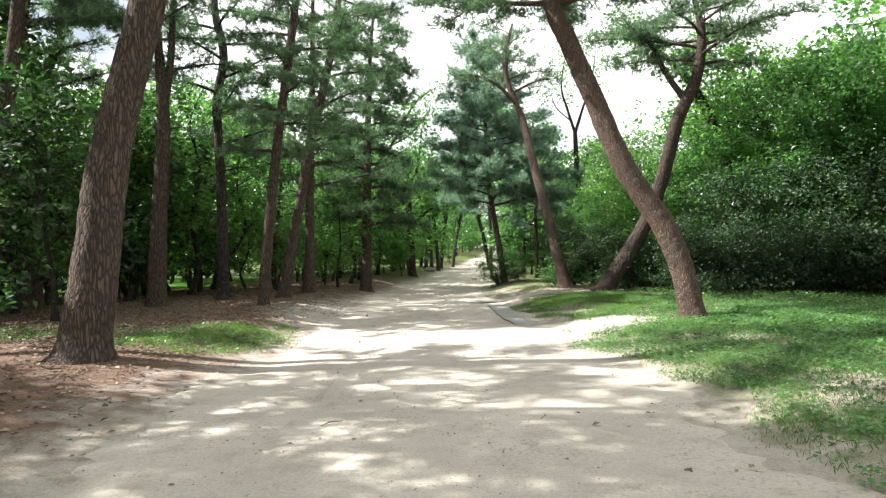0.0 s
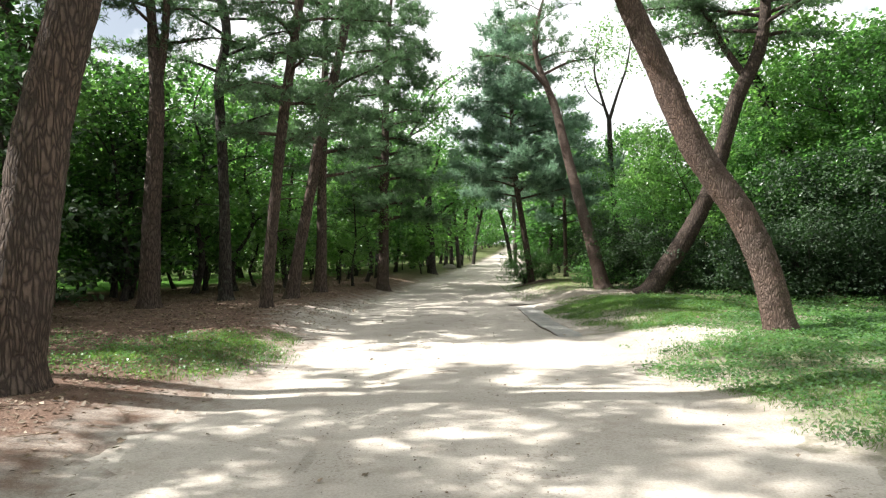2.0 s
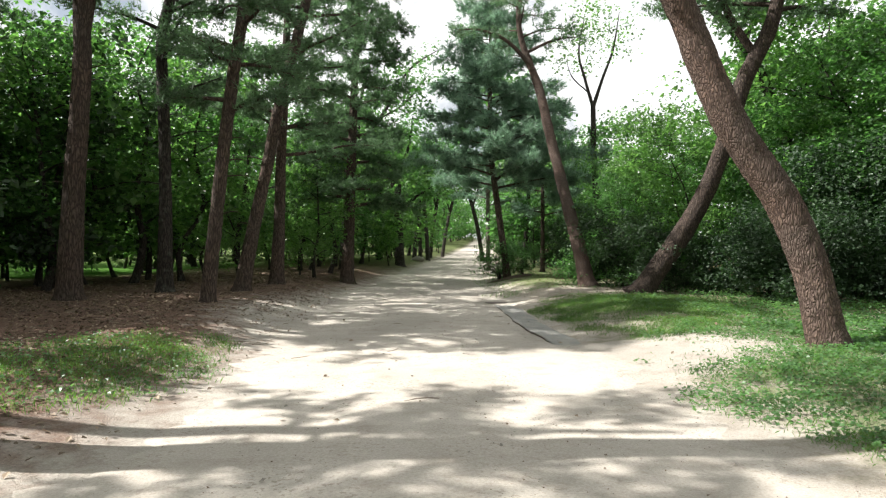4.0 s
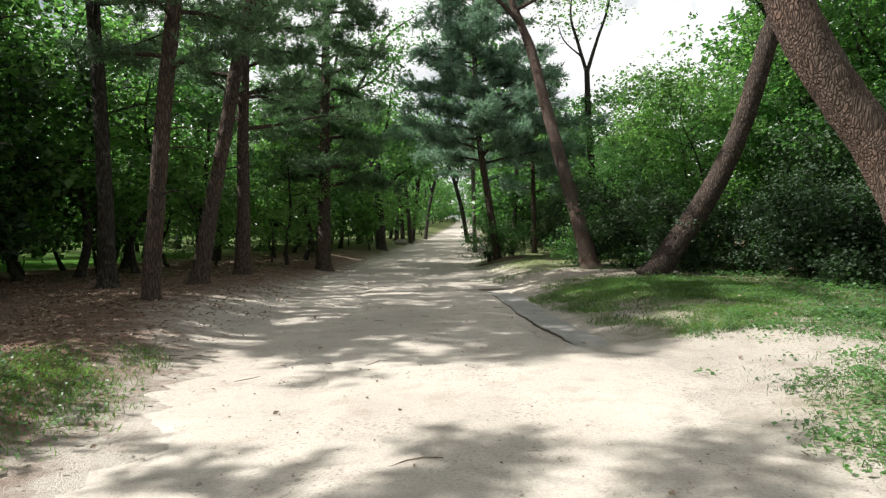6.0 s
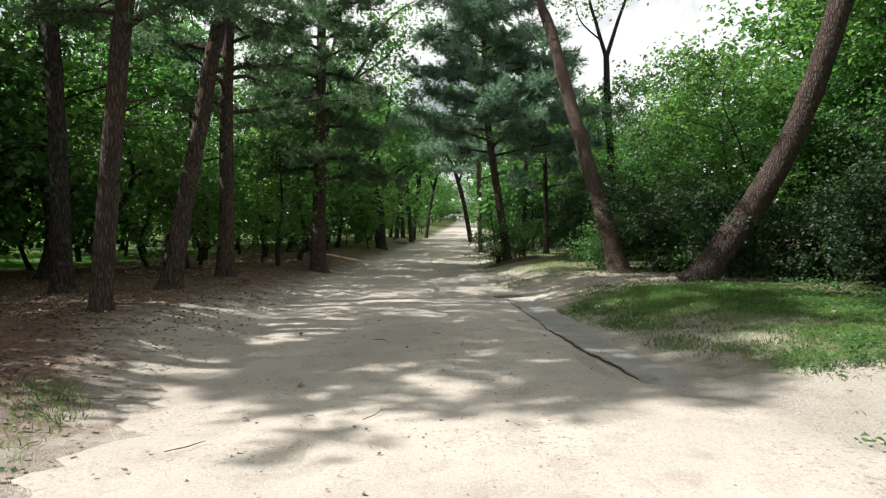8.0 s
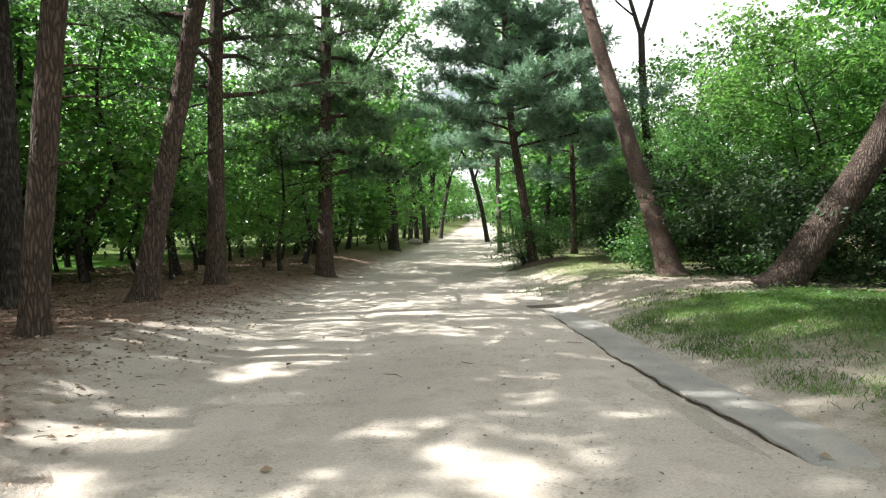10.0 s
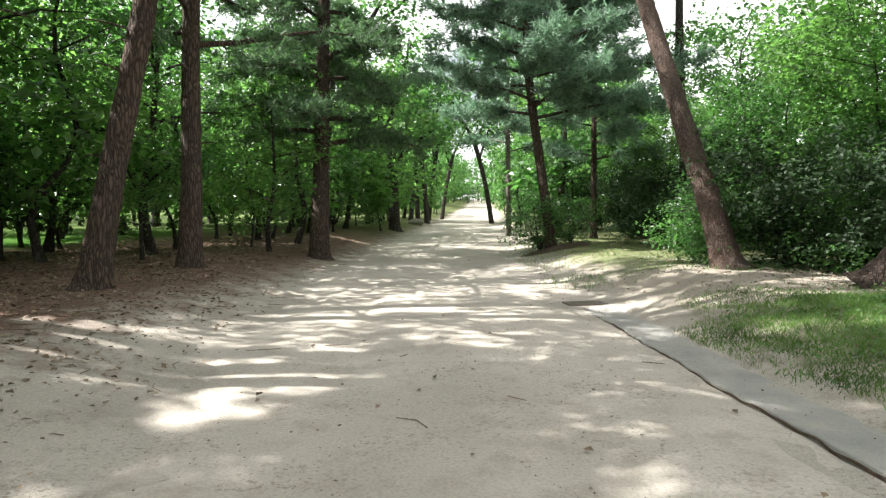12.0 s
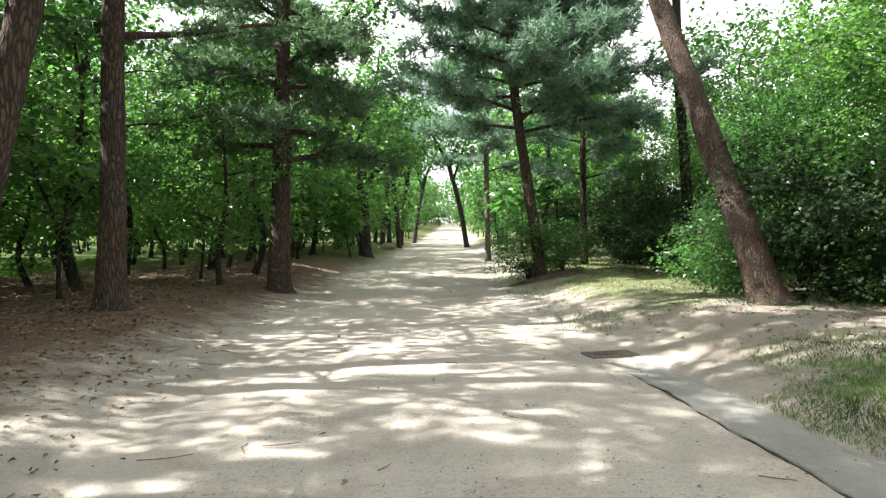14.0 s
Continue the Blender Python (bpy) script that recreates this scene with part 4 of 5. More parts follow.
grown_tree("bare-limbed broadleaf tree with a dark ivied trunk above the thicket",
           [(7.9, 35.0, 0.6, 0.17), (7.8, 35.0, 3.5, 0.15), (7.65, 35.1, 6.5, 0.14), (7.6, 35.1, 9.0, 0.12)],
           [[(7.6, 35.1, 8.9, 0.09), (7.2, 35.1, 10.3, 0.07), (6.9, 35.1, 11.6, 0.05), (7.2, 35.1, 13.5, 0.015)], [(7.6, 35.1, 8.9, 0.10), (8.1, 35.1, 10.4, 0.07), (8.6, 35.1, 11.8, 0.05), (8.9, 35.1, 13.6, 0.015)], [(7.4, 35.1, 9.6, 0.04), (6.6, 35.2, 10.4, 0.03), (6.3, 35.2, 11.3, 0.01)]],
           45, 26, 0.15, bark=BARK_DARK, mat=LEAF_LIGHT, seed=61, ivy=900, tip_from=6)
grown_tree("dark crooked tree wrapped in ivy leaning over the thicket",
           [(12.9, 26.5, 0.4, 0.25), (12.7, 26.5, 3.0, 0.22), (12.3, 26.6, 5.6, 0.2), (11.6, 26.8, 7.8, 0.19), (10.7, 26.9, 9.5, 0.16), (9.4, 27.0, 10.9, 0.10)],
           [[(10.9, 26.9, 9.2, 0.1), (11.4, 26.9, 10.6, 0.08), (11.6, 26.9, 12.2, 0.03)], [(9.4, 27.0, 10.9, 0.09), (8.4, 27.0, 11.6, 0.06), (7.6, 27.0, 12.2, 0.02)], [(12.0, 26.7, 6.8, 0.08), (13.4, 26.6, 8.0, 0.06), (14.6, 26.6, 8.4, 0.02)]],
           90, 30, 0.16, seed=62, ivy=1600)
grown_tree("thick dark trunk standing close to the path's edge",
           [(-2.6, 52.0, 0.7, 0.37), (-2.7, 52.0, 4.0, 0.30), (-2.8, 52.0, 7.0, 0.26)],
           [[(-3.0, 52, 4.5, 0.2), (-1.5, 52, 6.0, 0.12), (0.0, 52, 7.0, 0.03)], [(-3.1, 52, 6.8, 0.2), (-4.0, 52, 9.0, 0.12), (-5.0, 52, 10.8, 0.03)], [(-3.1, 52, 6.8, 0.2), (-2.0, 51, 9.5, 0.12), (-1.6, 50, 11.8, 0.03)], [(-3.0, 52, 4.0, 0.14), (-4.4, 51, 5.0, 0.08), (-5.6, 50, 5.4, 0.02)]],
           150, 24, 0.26, spread=0.6, seed=63)
grown_tree("broadleaf tree with long crooked limbs arching over the path",
           [(-5.4, 41.0, 0.6, 0.24), (-5.2, 41.0, 4.0, 0.2), (-4.6, 41.0, 8.0, 0.17)],
           [[(-4.6, 41, 7.9, 0.13), (-3.0, 41, 10.0, 0.09), (-1.6, 41, 12.4, 0.06), (0.4, 41, 13.8, 0.015)], [(-3.4, 41, 9.5, 0.07), (-1.8, 40.6, 10.4, 0.05), (-0.4, 40.2, 12.0, 0.015)], [(-4.6, 41, 7.9, 0.13), (-4.4, 41.5, 11.0, 0.09), (-3.6, 42, 14.5, 0.02)], [(-4.7, 41, 7.2, 0.1), (-6.4, 41, 9.6, 0.07), (-7.4, 41, 12.0, 0.02)]],
           95, 26, 0.2, spread=0.55, seed=60, tip_from=4)
for bx, by, tx, sd in ((-1.9, 67.2, 0.8, 64), (-0.5, 67.4, -0.6, 65), (1.2, 81.5, 1.3, 66), (5.0, 67.2, -1.5, 67), (-1.3, 70.0, -0.3, 68), (-0.3, 74.0, 0.9, 69)):
    zb = on(bx, by)
    grown_tree("slim leaning tree arching over the far path",
               [(bx, by, zb, 0.22), (bx + tx * 0.4, by, zb + 3.5, 0.19), (bx + tx, by, zb + 7.0, 0.18)],
               [[(bx + tx, by, zb + 6.9, 0.14), (bx + tx * 1.9, by, zb + 9.4, 0.09), (bx + tx * 2.6, by, zb + 11.5, 0.02)], [(bx + tx * 0.7, by, zb + 5.5, 0.11), (bx + tx * 0.2, by - 1, zb + 8.0, 0.07), (bx - tx * 0.2, by - 2, zb + 10.0, 0.02)]],
               70, 22, 0.34, spread=0.7, seed=sd, seg=8)

# trees that close the wood behind the thicket
back = []
while len(back) < 16:
    x, y = rng.uniform(11, 25), rng.uniform(24, 62)
    if all((x - q[0]) ** 2 + (y - q[1]) ** 2 > 2.6 ** 2 for q in back) and (x - 12.9) ** 2 + (y - 26.5) ** 2 > 2:
        back.append((x, y, rng.uniform(0.62, 0.88) * (0.72 if abs(x + 0.6 - 0.4 * (y - 9.4)) < 3 else 1), rng.uniform(0, 6.28), rng.randint(3)))
plant_all(back, deep_kinds)

# the far wood on both sides of the path and round the open ground
far_places = []
taken = []
tries = 0
while len(far_places) < 78 and tries < 6000:
    tries += 1
    y = rng.uniform(44, 235)
    c = float(centre(np.float64(y)))
    d = rng.uniform(4.2, 24)
    x = c + d * rng.choice([-1, 1])
    if (x < c and (y < 62 or d < 7)) or (x > c and d < 5.2 and y < 60):
        continue
    if all((x - a) ** 2 + (y - b) ** 2 > 3.4 ** 2 for a, b in taken):
        taken.append((x, y))
        far_places.append((x, y, rng.uniform(0.9, 1.2) * (1 + 0.12 * float(ss((y - 50) / 50))) * (0.72 if y < 80 else 1.0), rng.uniform(0, 6.28), rng.randint(3)))
for k in range(15):
    far_places.append((-62 + rng.uniform(-6, 6), -5 + k * 8.5, rng.uniform(0.9, 1.4), rng.uniform(0, 6.28), rng.randint(3)))
for k in range(15):
    far_places.append((-38 + rng.uniform(-4, 4), 4 + k * 6, rng.uniform(0.7, 0.95), rng.uniform(0, 6.28), rng.randint(3)))
for k in range(14):
    far_places.append((27 + rng.uniform(-3, 4), -8 + k * 5.4, rng.uniform(0.9, 1.3), rng.uniform(0, 6.28), rng.randint(3)))
for k in range(10):
    far_places.append((-4 + k * 6, 246 + rng.uniform(-4, 6), rng.uniform(1.0, 1.4), rng.uniform(0, 6.28), rng.randint(3)))
# from (-12, -9) on, unseen trees added round the start to block light
for x, y in [(10, 214), (12.5, 229), (28.5, 214), (30, 229), (15.5, 262), (20, 266), (25, 262), (-12, -9), (-7, -13), (0.5, -22), (8, -14), (12, -5), (14, 3), (-15, -2), (-15, 5), (-20, 3)]:
    far_places.append((x, y, rng.uniform(0.9, 1.1), rng.uniform(0, 6.28), rng.randint(3)))
# bushes that close the meadow's far side
for k in range(22):
    far_places.append((-33 + rng.uniform(-2, 2), 10 + k * 3.3, rng.uniform(0.3, 0.42), rng.uniform(0, 6.28), rng.randint(3)))
for k in range(24):
    far_places.append((-29 + rng.uniform(-2, 2), 8 + k * 3.1, rng.uniform(0.32, 0.46), rng.uniform(0, 6.28), 1))
# bushes across the path's far end
for k in range(18):
    y = 206 + 7 * (k % 3) + rng.uniform(-1.5, 1.5)
    far_places.append((float(centre(np.float64(y))) - 11 + 1.35 * k, y, rng.uniform(0.34, 0.6), rng.uniform(0, 6.28), rng.randint(3)))
# saplings and young trees that fill the far verges
for k in range(30):
    y = 44 + k * 1.9 + rng.uniform(-0.8, 0.8)
    side = -1 if k % 2 else 1
    far_places.append((float(centre(np.float64(y))) + side * rng.uniform(4.0, 6.5), y, rng.uniform(0.26, 0.42), rng.uniform(0, 6.28), rng.randint(3)))
# light-leaved trees that lean over the far path
for x, y, s in [(-6.4, 44.5, 0.78), (-5.2, 49.0, 0.85), (-4.6, 56.5, 0.9), (-4.0, 61.5, 0.95), (-2.6, 71.5, 0.95), (9.3, 51.0, 0.8), (8.4, 56.5, 0.85), (8.8, 61.5, 0.95), (10.0, 71.0, 1.0), (-7.6, 39.6, 0.7), (-8.4, 50.5, 0.8), (-7.8, 59.0, 0.85)]:
    far_places.append((x, y, s, rng.uniform(0, 6.28), 1))


def far_wood(places, protos):
    """The woods beyond what can be told apart tree by tree, as one."""
    ob = tagged(new("far_woods"), "distant summer woods of mixed broadleaf trees", "woods", kind="stuff")
    heaps = {}
    for x, y, s, turn, k in places:
        c, n = math.cos(turn) * s, math.sin(turn) * s
        R = np.array([(c, n, 0), (-n, c, 0), (0, 0, s)])
        for ch in protos[k % len(protos)].children:
            me = ch.data
            v = np.empty(len(me.vertices) * 3, dtype=np.float32)
            me.vertices.foreach_get("co", v)
            f = np.empty(len(me.loops), dtype=np.int32)
            me.loops.foreach_get("vertex_index", f)
            heaps.setdefault((ch.name.split(".")[0], me.materials[0]), []).append((v.reshape(-1, 3) @ R + np.array([x, y, on(x, y)]), f.reshape(len(me.polygons), -1)))
    for (kind, mat), bits in heaps.items():
        part("crowns" if kind == "crown" else "trunks", mesh("far_" + kind, *join(bits), smooth=kind == "trunk"), mat, ob)
    for p in protos:
        for ch in p.children:
            bpy.data.objects.remove(ch)
        bpy.data.objects.remove(p)


def remote(x, y):
    return y > 92 or y < 2 or x < -24 or x > 23


wood_kinds = [
    broadleaf(FARS, 34, 12.0, 2.2, 3.9, 46, 15, 0.66, 0.2, lean=0.05, spread=0.75, coarse=True),
    broadleaf(FARS, 40, 10.5, 1.6, 3.6, 46, 15, 0.62, 0.16, lean=0.1, spread=0.75, mat=LEAF_LIGHT, coarse=True),
    broadleaf(FARS, 43, 14.0, 2.6, 4.2, 50, 15, 0.70, 0.22, lean=0.05, spread=0.75, coarse=True),
]
plant_all([q for q in far_places if not remote(q[0], q[1])], far_kinds)
far_wood([q for q in far_places if remote(q[0], q[1])], wood_kinds)
plant_all([(-6.0, 47, 1.1, 0.4, 0), (-6.8, 55, 1.1, 1.9, 2), (-5.4, 66, 1.2, 3.0, 0), (9.9, 66, 1.25, 4.0, 2), (9.6, 76, 1.3, 5.0, 0), (-4.2, 77, 1.2, 0.9, 2), (11.6, 86, 1.35, 2.2, 2)], kinds)


# ---- gutter beside the path ----
def strip(ys, prof, broken=0.0):
    """A strip beside the path with the cross-section prof, rows (across, height)."""
    V = []
    for y in ys:
        x0, sink = float(gutter_x(y)), -0.07 * float(ss((16.8 - y) / 1.8)) - 0.04 * float(ss((y - 22.6) / 1.5)) - broken * (0.5 + 0.5 * math.sin(y * 5.3) * math.sin(y * 2.1 + 1) + 0.4 * math.sin(y * 17))
        for px, pz in prof:
            V.append((x0 + px, y, float(land(x0 + px, y)) + pz + sink + 0.004 * math.sin(y * 7 + px * 20)))
    k = len(prof)
    return V, [(i * k + j, i * k + j + 1, (i + 1) * k + j + 1, (i + 1) * k + j) for i in range(len(ys) - 1) for j in range(k - 1)]


gut = new("gutter", mesh("gutter", *strip(np.arange(14.8, 24.6, 0.12), [(0.0, -0.10), (0.003, 0.018), (0.02, 0.024), (0.055, 0.022), (0.09, 0.016), (0.28, 0.008), (0.45, 0.012), (0.62, -0.02)]), smooth=True))
gut.data.materials.append(CONCRETE)
tagged(gut, "shallow concrete gutter half buried in sand", "gutter", kind="structure")
part("joint", mesh("joint", *strip(np.arange(15.4, 23.6, 0.07), [(-0.011, 0.0), (-0.007, 0.016), (-0.003, 0.021), (0.001, 0.018), (0.004, 0.0)], 0.017), smooth=True), HUMUS, gut, "joint filled with dark damp earth")


def heap(name, label, x, y, rx, ry, h, mat, seed):
    """A low uneven heap of debris."""
    r = np.random.RandomState(seed)
    V, F, n = [], [], 26
    for k, f in enumerate((0.0, 0.35, 0.7, 1.0)):
        for a in range(n):
            t = 6.2832 * a / n
            w = f * (1 + 0.18 * math.sin(3 * t + seed) + 0.1 * r.uniform(-1, 1))
            px, py = x + rx * w * math.cos(t), y + ry * w * math.sin(t)
            V.append((px, py, on(px, py) + 0.03 + h * (1 - f * f) * r.uniform(0.6, 1.1) - (0.05 if f == 1.0 else 0)))
    for k in range(3):
        for a in range(n):
            F.append((k * n + a, (k + 1) * n + a, (k + 1) * n + (a + 1) % n, k * n + (a + 1) % n))
    ob = new(name, mesh(name, V, F, smooth=True))
    ob.data.materials.append(mat)
    return tagged(ob, label, "soil")


def box_bm(bm, cx, cy, cz, sx, sy, sz):
    vs = bmesh.ops.create_cube(bm, size=1.0)["verts"]
    for v in vs:
        v.co = Vector((cx + v.co.x * sx, cy + v.co.y * sy, cz + v.co.z * sz))
    return vs


def made(name, bm, mat, parent, label="", bevel=0.004):
    if bevel:
        bmesh.ops.bevel(bm, geom=bm.edges[:], offset=bevel, segments=1, affect="EDGES")
    me = bpy.data.meshes.new(name)
    bm.to_mesh(me)
    bm.free()
    return part(name, me, mat, parent, label)


def drain_grate(x, y, turn):
    """A small iron grating at the gutter's end: dark silted plate for the pit, frame and slanting bars."""
    ob = thing("drain_grate", "dark iron drain grating at the gutter's end, half silted", "drain", at=(x, y, on(x, y) + 0.004))
    ob.scale = (0.85, 0.85, 0.85)
    ob.rotation_euler = (0, 0, turn)
    # the ground has no recess: a dark plate paints the pit's shade
    bm = bmesh.new()
    box_bm(bm, 0, 0, -0.03, 0.74, 0.42, 0.06)
    made("sump", bm, HUMUS, ob, "dark silted plate that stands for the pit's shade below the bars")
    bm = bmesh.new()
    for s in (-1, 1):
        box_bm(bm, 0, s * 0.21, -0.012, 0.80, 0.045, 0.07)
        box_bm(bm, s * 0.378, 0, -0.012, 0.045, 0.374, 0.07)
    made("frame", bm, IRON, ob)
    for k in range(11):
        bm = bmesh.new()
        for v in box_bm(bm, -0.315 + 0.063 * k, 0, 0.008, 0.026, 0.372, 0.022):
            v.co.x += v.co.y * 0.12
        made("bar", bm, IRON, ob)
    return ob


drain_grate(1.78, 24.87, 0.12)
heap("humus_bank", "low bank of dark humus round a shrub's foot", 3.7, 35.3, 1.3, 0.7, 0.08, HUMUS, 5)


def boulder(label, x, y, s, seed):
    bm = bmesh.new()
    bmesh.ops.create_icosphere(bm, subdivisions=3, radius=0.5)
    for v in bm.verts:
        v.co *= 1 + 0.28 * noise.noise(v.co * 2.2 + Vector((seed, 0, 0)))
        v.co.z *= 0.62
    me = bpy.data.meshes.new("boulder")
    bm.to_mesh(me)
    bm.free()
    me.polygons.foreach_set("use_smooth", np.full(len(me.polygons), True))
    me.materials.append(STONE)
    ob = new("boulder", me)
    ob.location, ob.scale = (x, y, on(x, y) + 0.18 * s), (s * 1.3, s, s)
    return tagged(ob, label, "rock")


boulder("grey boulder lying at the far path's edge", -1.45, 63.0, 0.95, 2.0)


# ---- grass, weeds, litter, pebbles ----
def blot(x, y, cx, cy, rx, ry):
    return np.clip(1.35 - ((x - cx) / rx) ** 2 - ((y - cy) / ry) ** 2, 0, 1)


def patchy(x, y):
    return 0.5 + 0.5 * np.sin(x * 1.7 + 1.1 * np.sin(y * 1.1)) * np.cos(y * 1.5 - 0.8 * np.sin(x * 0.9)) + 0.25 * np.sin(x * 4.7 + y * 3.3)


def right_edge(y):
    return 2.62 + 0.3 * np.sin(y * 0.8 + 2.1) + 0.2 * np.sin(y * 2.1) + 0.35 * ss((6 - y) / 5)


def grass_cover(x, y):
    r = ss((x - right_edge(y)) / 0.5) * (y < 27) * (0.95 - 0.4 * ss((y - 15) / 8)) * ss((12.5 + 0.8 * np.sin(y) - x) / 3)
    r = r * (1 - 0.95 * blot(x, y, 5.6, 25.4, 3.9, 2.1)) * np.clip(0.25 + patchy(x, y), 0, 1) * np.where(y > 14, 0.25 + ss((patchy(x * 1.2, y * 1.2 + 1) - 0.25) / 0.25), 1)
    r = r * (1 - 0.97 * blot(x, y, 3.1, 14.3, 1.7, 1.3))
    lawn = blot(x, y, 4.6, 34.5, 3.6, 7) * 0.75 * (x > 1.9) * np.clip(patchy(x + 3, y) + 0.1, 0, 1)
    lawn = lawn + 0.9 * blot(x, y, 6.2, 20.2, 3.0, 2.3) * np.clip(patchy(x * 0.9, y * 1.1) + 0.3, 0, 1) * (x > right_edge(y) + 0.4)
    lawn = lawn + 0.95 * blot(x, y, 4.3, 21.3, 2.4, 1.4) * np.clip(patchy(x * 1.1 + 2, y * 1.3) + 0.5, 0, 1) * (x > gutter_x(y) + 0.65)
    lawn = lawn + blot(x, y, 2.3, 27.6, 0.75, 1.1) * np.clip(patchy(x * 1.4, y) + 0.2, 0, 1)
    left = (blot(x, y, -4.9, 12.6, 1.7, 2.2) + blot(x, y, -4.4, 14.6, 0.9, 1.3)) * np.clip(patchy(x, y + 2) + 0.25, 0, 1)
    return np.clip(r + lawn + left, 0, 1)


rng = np.random.RandomState(5)
BLADE_V = np.array([(-0.045, 0, 0), (0.045, 0, 0), (0.03, 0.18, 0.55), (0.0, 0.5, 0.95)])
BLADE_F = np.array([(0, 1, 2), (0, 2, 3)])


def sown(n, box, cover):
    x, y = rng.uniform(box[0], box[1], n), rng.uniform(box[2], box[3], n)
    keep = rng.uniform(0, 1, n) < cover(x, y)
    return x[keep], y[keep]


def blades(n, box, cover, h0, h1):
    x, y = sown(n, box, cover)
    p = np.stack([x, y, ground_z(x, y) - 0.01], axis=1)
    ax = np.stack([rng.normal(0, 0.25, len(x)), rng.normal(0, 0.25, len(x)), np.ones(len(x))], axis=1)
    return scatter(BLADE_V, BLADE_F, p, ax, rng.uniform(h0, h1, len(x)), rng)


g = [blades(75000, (2.2, 6.8, 15.5, 24), grass_cover, 0.035, 0.085), blades(60000, (2.2, 7, 3, 10), grass_cover, 0.025, 0.07), blades(52000, (2.2, 12, 2, 15), grass_cover, 0.03, 0.085), blades(70000, (2.2, 10, 12, 27), grass_cover, 0.025, 0.07), blades(24000, (1.5, 9, 26, 44), grass_cover, 0.04, 0.10), blades(34000, (-7.2, -2.6, 9.5, 16.5), grass_cover, 0.04, 0.10)]
grass = new("grass", mesh("grass", *join(g)))
grass.data.materials.append(GRASS)
tagged(grass, "short uneven grass on the sandy verges", "grass", kind="stuff")


def weed_cover(x, y):
    far = ss((x - 5.2 - 0.25 * np.sin(y)) / 1.5) * (y < 19.5) * np.clip(0.55 + patchy(x * 0.7, y * 0.7), 0, 1)
    near = grass_cover(x, y) * np.where(y < 15, 0.9, 0.5) * (patchy(x * 1.3 + 5, y * 1.3) > 0.3)
    edge = blot(x, y, 6.4, 26.6, 2.2, 0.8) * 0.6
    left = blot(x, y, -9.0, 13.5, 2.2, 1.8) * 0.8 + blot(x, y, -5.2, 12.6, 1.8, 2.2) * 0.7
    return np.clip(far + near + edge + left, 0, 1)


x, y = sown(85000, (2.4, 14, 3, 28), weed_cover)
x2, y2 = sown(14000, (-11.5, -3, 10, 16), weed_cover)
# leafy clumps along the verge
cx, cy = sown(5600, (2.2, 10.5, 2.5, 16.5), grass_cover)
cx, cy = np.repeat(cx, 16), np.repeat(cy, 16)
cx, cy = cx + rng.normal(0, 0.085, len(cx)), cy + rng.normal(0, 0.085, len(cy))
x, y = np.concatenate([x, x2, cx]), np.concatenate([y, y2, cy])
h = rng.uniform(0.03, 0.24, len(x)) * np.where(x > 6.5, 0.9, 0.4)
p = np.stack([x, y, ground_z(x, y) + h], axis=1)
ax = np.stack([rng.normal(0, 0.4, len(x)), rng.normal(0, 0.4, len(x)), np.ones(len(x))], axis=1)
weeds = new("weeds", mesh("weeds", *scatter(LEAF_V * np.array([1, 1.25, 1]), LEAF_F, p, ax, rng.uniform(0.03, 0.08, len(x)) * np.where(x > 5.5, 1.0, 0.75), rng)))
weeds.data.materials.append(WEED)
tagged(weeds, "low leafy ground cover spreading through the grass", "weeds", kind="stuff")


def litter_cover(x, y):
    c = centre(y)
    return np.clip(ss((c - 2.5 - x) / 2.4) + 0.30 * ss((x - c - 3.2) / 2) * (y > 15) + 0.006, 0, 1) * np.clip(0.35 + patchy(x + 1, y * 1.2), 0.1, 1)


x, y = sown(120000, (-14, 8, 2, 42), litter_cover)
off = np.abs(x - centre(y)) < 3.2
z = ground_z(x, y) + np.where(off, 0.035, 0.006)
ax = np.stack([rng.normal(0, 0.35, len(x)), rng.normal(0, 0.35, len(x)), np.ones(len(x))], axis=1)
lit = new("leaf_litter", mesh("leaf_litter", *scatter(LEAF_V, LEAF_F, np.stack([x, y, z], axis=1), ax, rng.uniform(0.03, 0.095, len(x)), rng)))
lit.data.materials.append(LITTER)
tagged(lit, "dry brown fallen leaves scattered under the trees", "leaf litter", kind="stuff")


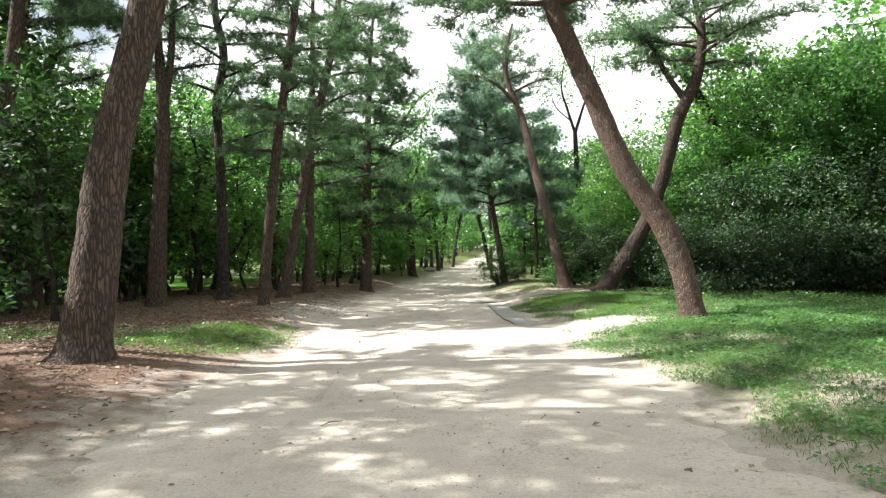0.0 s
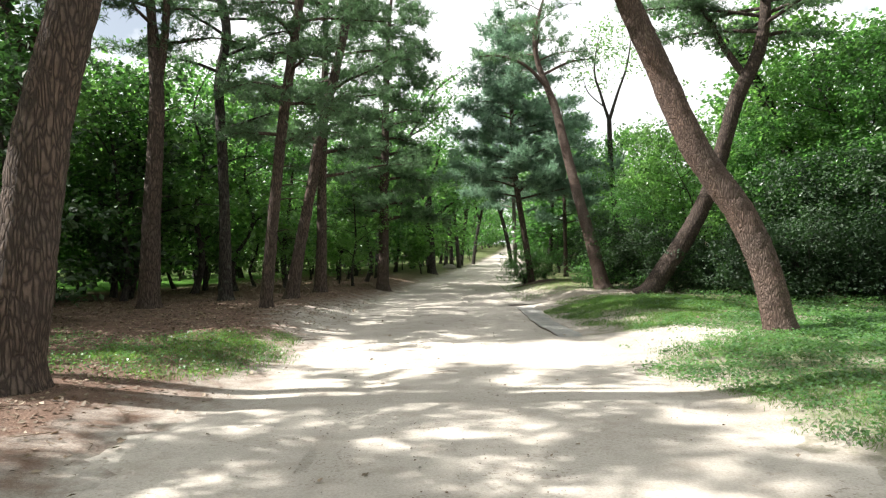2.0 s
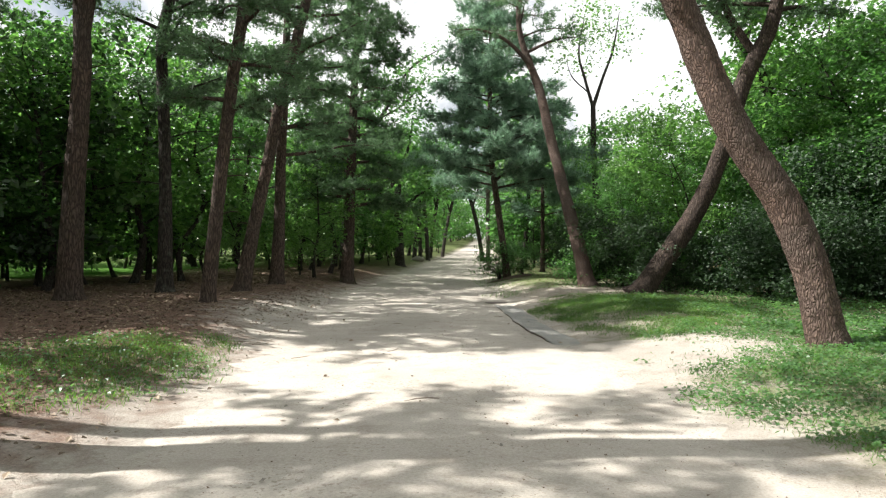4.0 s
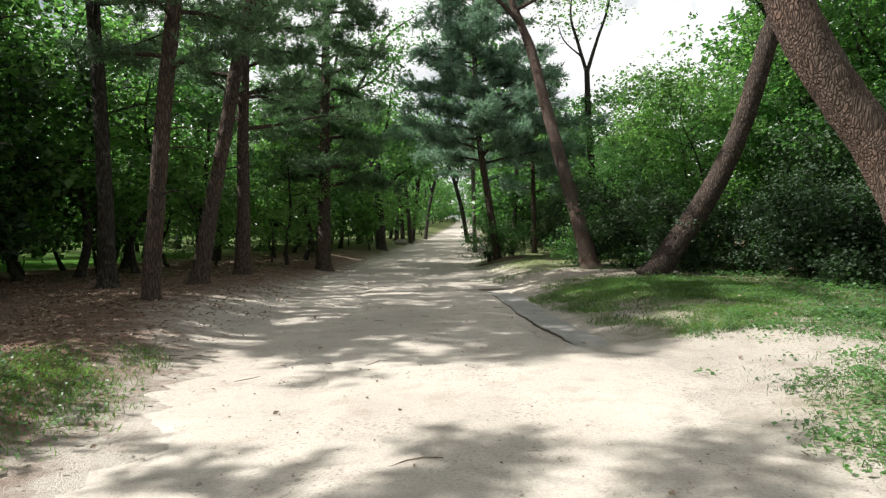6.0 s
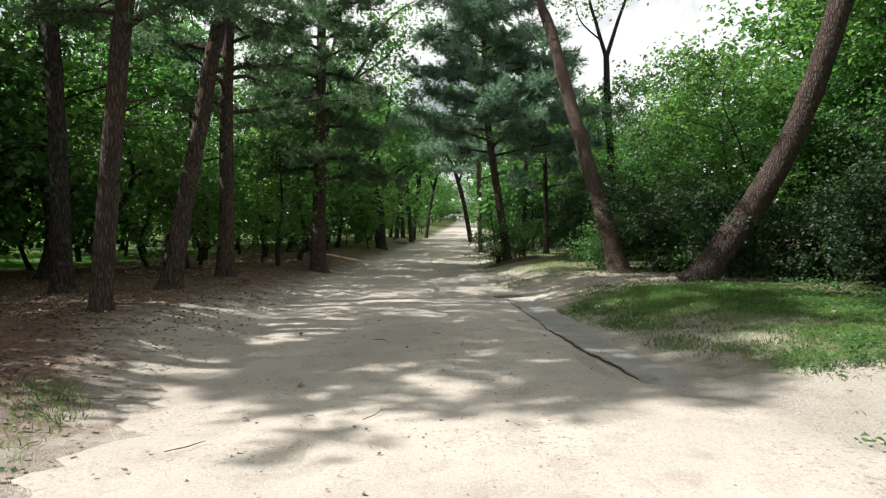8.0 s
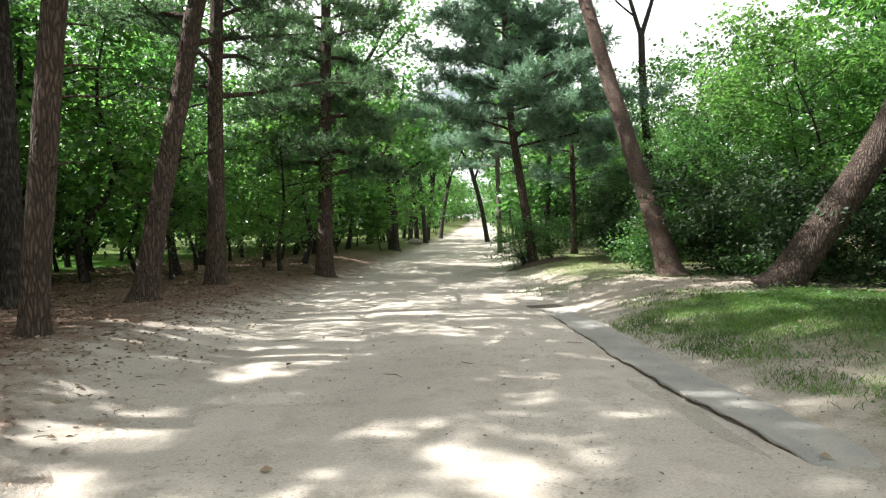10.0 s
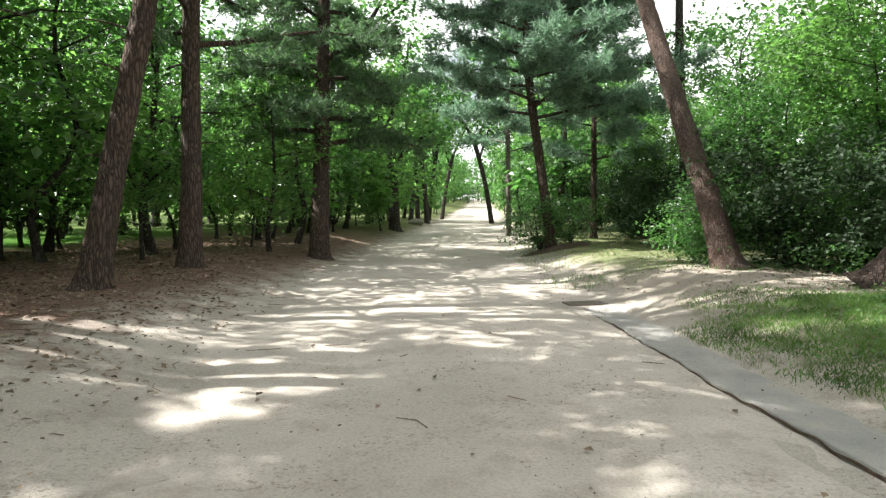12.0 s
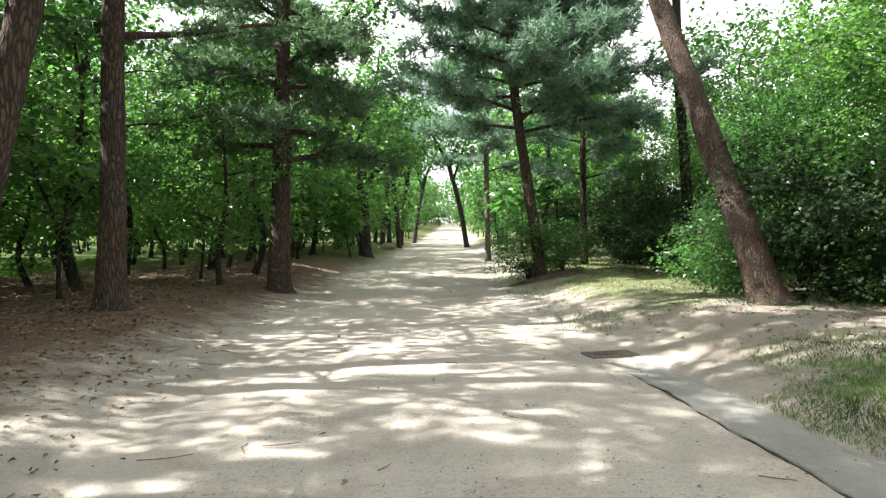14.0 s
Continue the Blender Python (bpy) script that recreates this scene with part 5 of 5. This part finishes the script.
def crumb(seed):
    """An uneven eight-faced crumb."""
    r = np.random.RandomState(seed)
    V = np.array([(0.5, 0, 0), (-0.5, 0, 0), (0, 0.4, 0), (0, -0.4, 0), (0, 0, 0.32), (0, 0, -0.3)]) * r.uniform(0.75, 1.25, (6, 1)) + r.uniform(-0.08, 0.08, (6, 3))
    return V, np.array([(0, 2, 4), (2, 1, 4), (1, 3, 4), (3, 0, 4), (2, 0, 5), (1, 2, 5), (3, 1, 5), (0, 3, 5)])


def strewn(name, label, n, mean, mat, seed, ylo=2.0, yhi=32.0):
    r = np.random.RandomState(seed)
    y = r.uniform(ylo, yhi, n)
    x = centre(y) + r.normal(0, 1.7, n) + 0.4 * np.sin(y * 1.3)
    keep = (np.sin(x * 2.1 + y) * np.cos(y * 0.9 - x) > r.uniform(-1.2, 0.9, n)) & (np.abs(x - centre(y)) < 3.2)
    x, y = x[keep], y[keep]
    up = np.stack([r.normal(0, 0.2, len(x)), r.normal(0, 0.2, len(x)), np.ones(len(x))], axis=1)
    a = np.abs(x - centre(y)) / 3.4
    ob = new(name, mesh(name, *scatter(*crumb(seed), np.stack([x, y, land(x, y) + 0.03 * (1 - a ** 3) + 0.002], axis=1), up, r.gamma(1.5, mean * 0.4, len(x)) + mean * 0.5, r)))
    ob.data.materials.append(mat)
    return tagged(ob, label, name, kind="stuff")


strewn("pebbles", "small grey pebbles scattered on the sand", 2600, 0.014, STONE, 4)
strewn("earth_crumbs", "crumbs of dark earth trodden into the sand", 6500, 0.011, TWIG, 6)

n = 420
y = rng.uniform(3, 34, n)
x = np.where(rng.uniform(0, 1, n) < 0.93, -rng.uniform(3.4, 9, n), centre(y) + rng.normal(0, 2.6, n))
tw = []
for a, b in zip(x, y):
    t, l = rng.uniform(0, 6.28), rng.uniform(0.06, 0.4)
    z0 = max(on(a, b), float(land(a, b)) + (0.03 if abs(a - float(centre(np.float64(b)))) < 3 else 0)) + 0.008
    tw.append(sweep([(a, b, z0, 0.004), (a + math.cos(t) * l * 0.5, b + math.sin(t) * l * 0.5, z0 + 0.008, 0.005), (a + math.cos(t + 0.3) * l, b + math.sin(t + 0.3) * l, z0, 0.003)], 4, 0.12))
twig = new("twigs", mesh("twigs", *join(tw)))
twig.data.materials.append(TWIG)
tagged(twig, "broken dry twigs strewn over the litter", "twigs", kind="stuff")
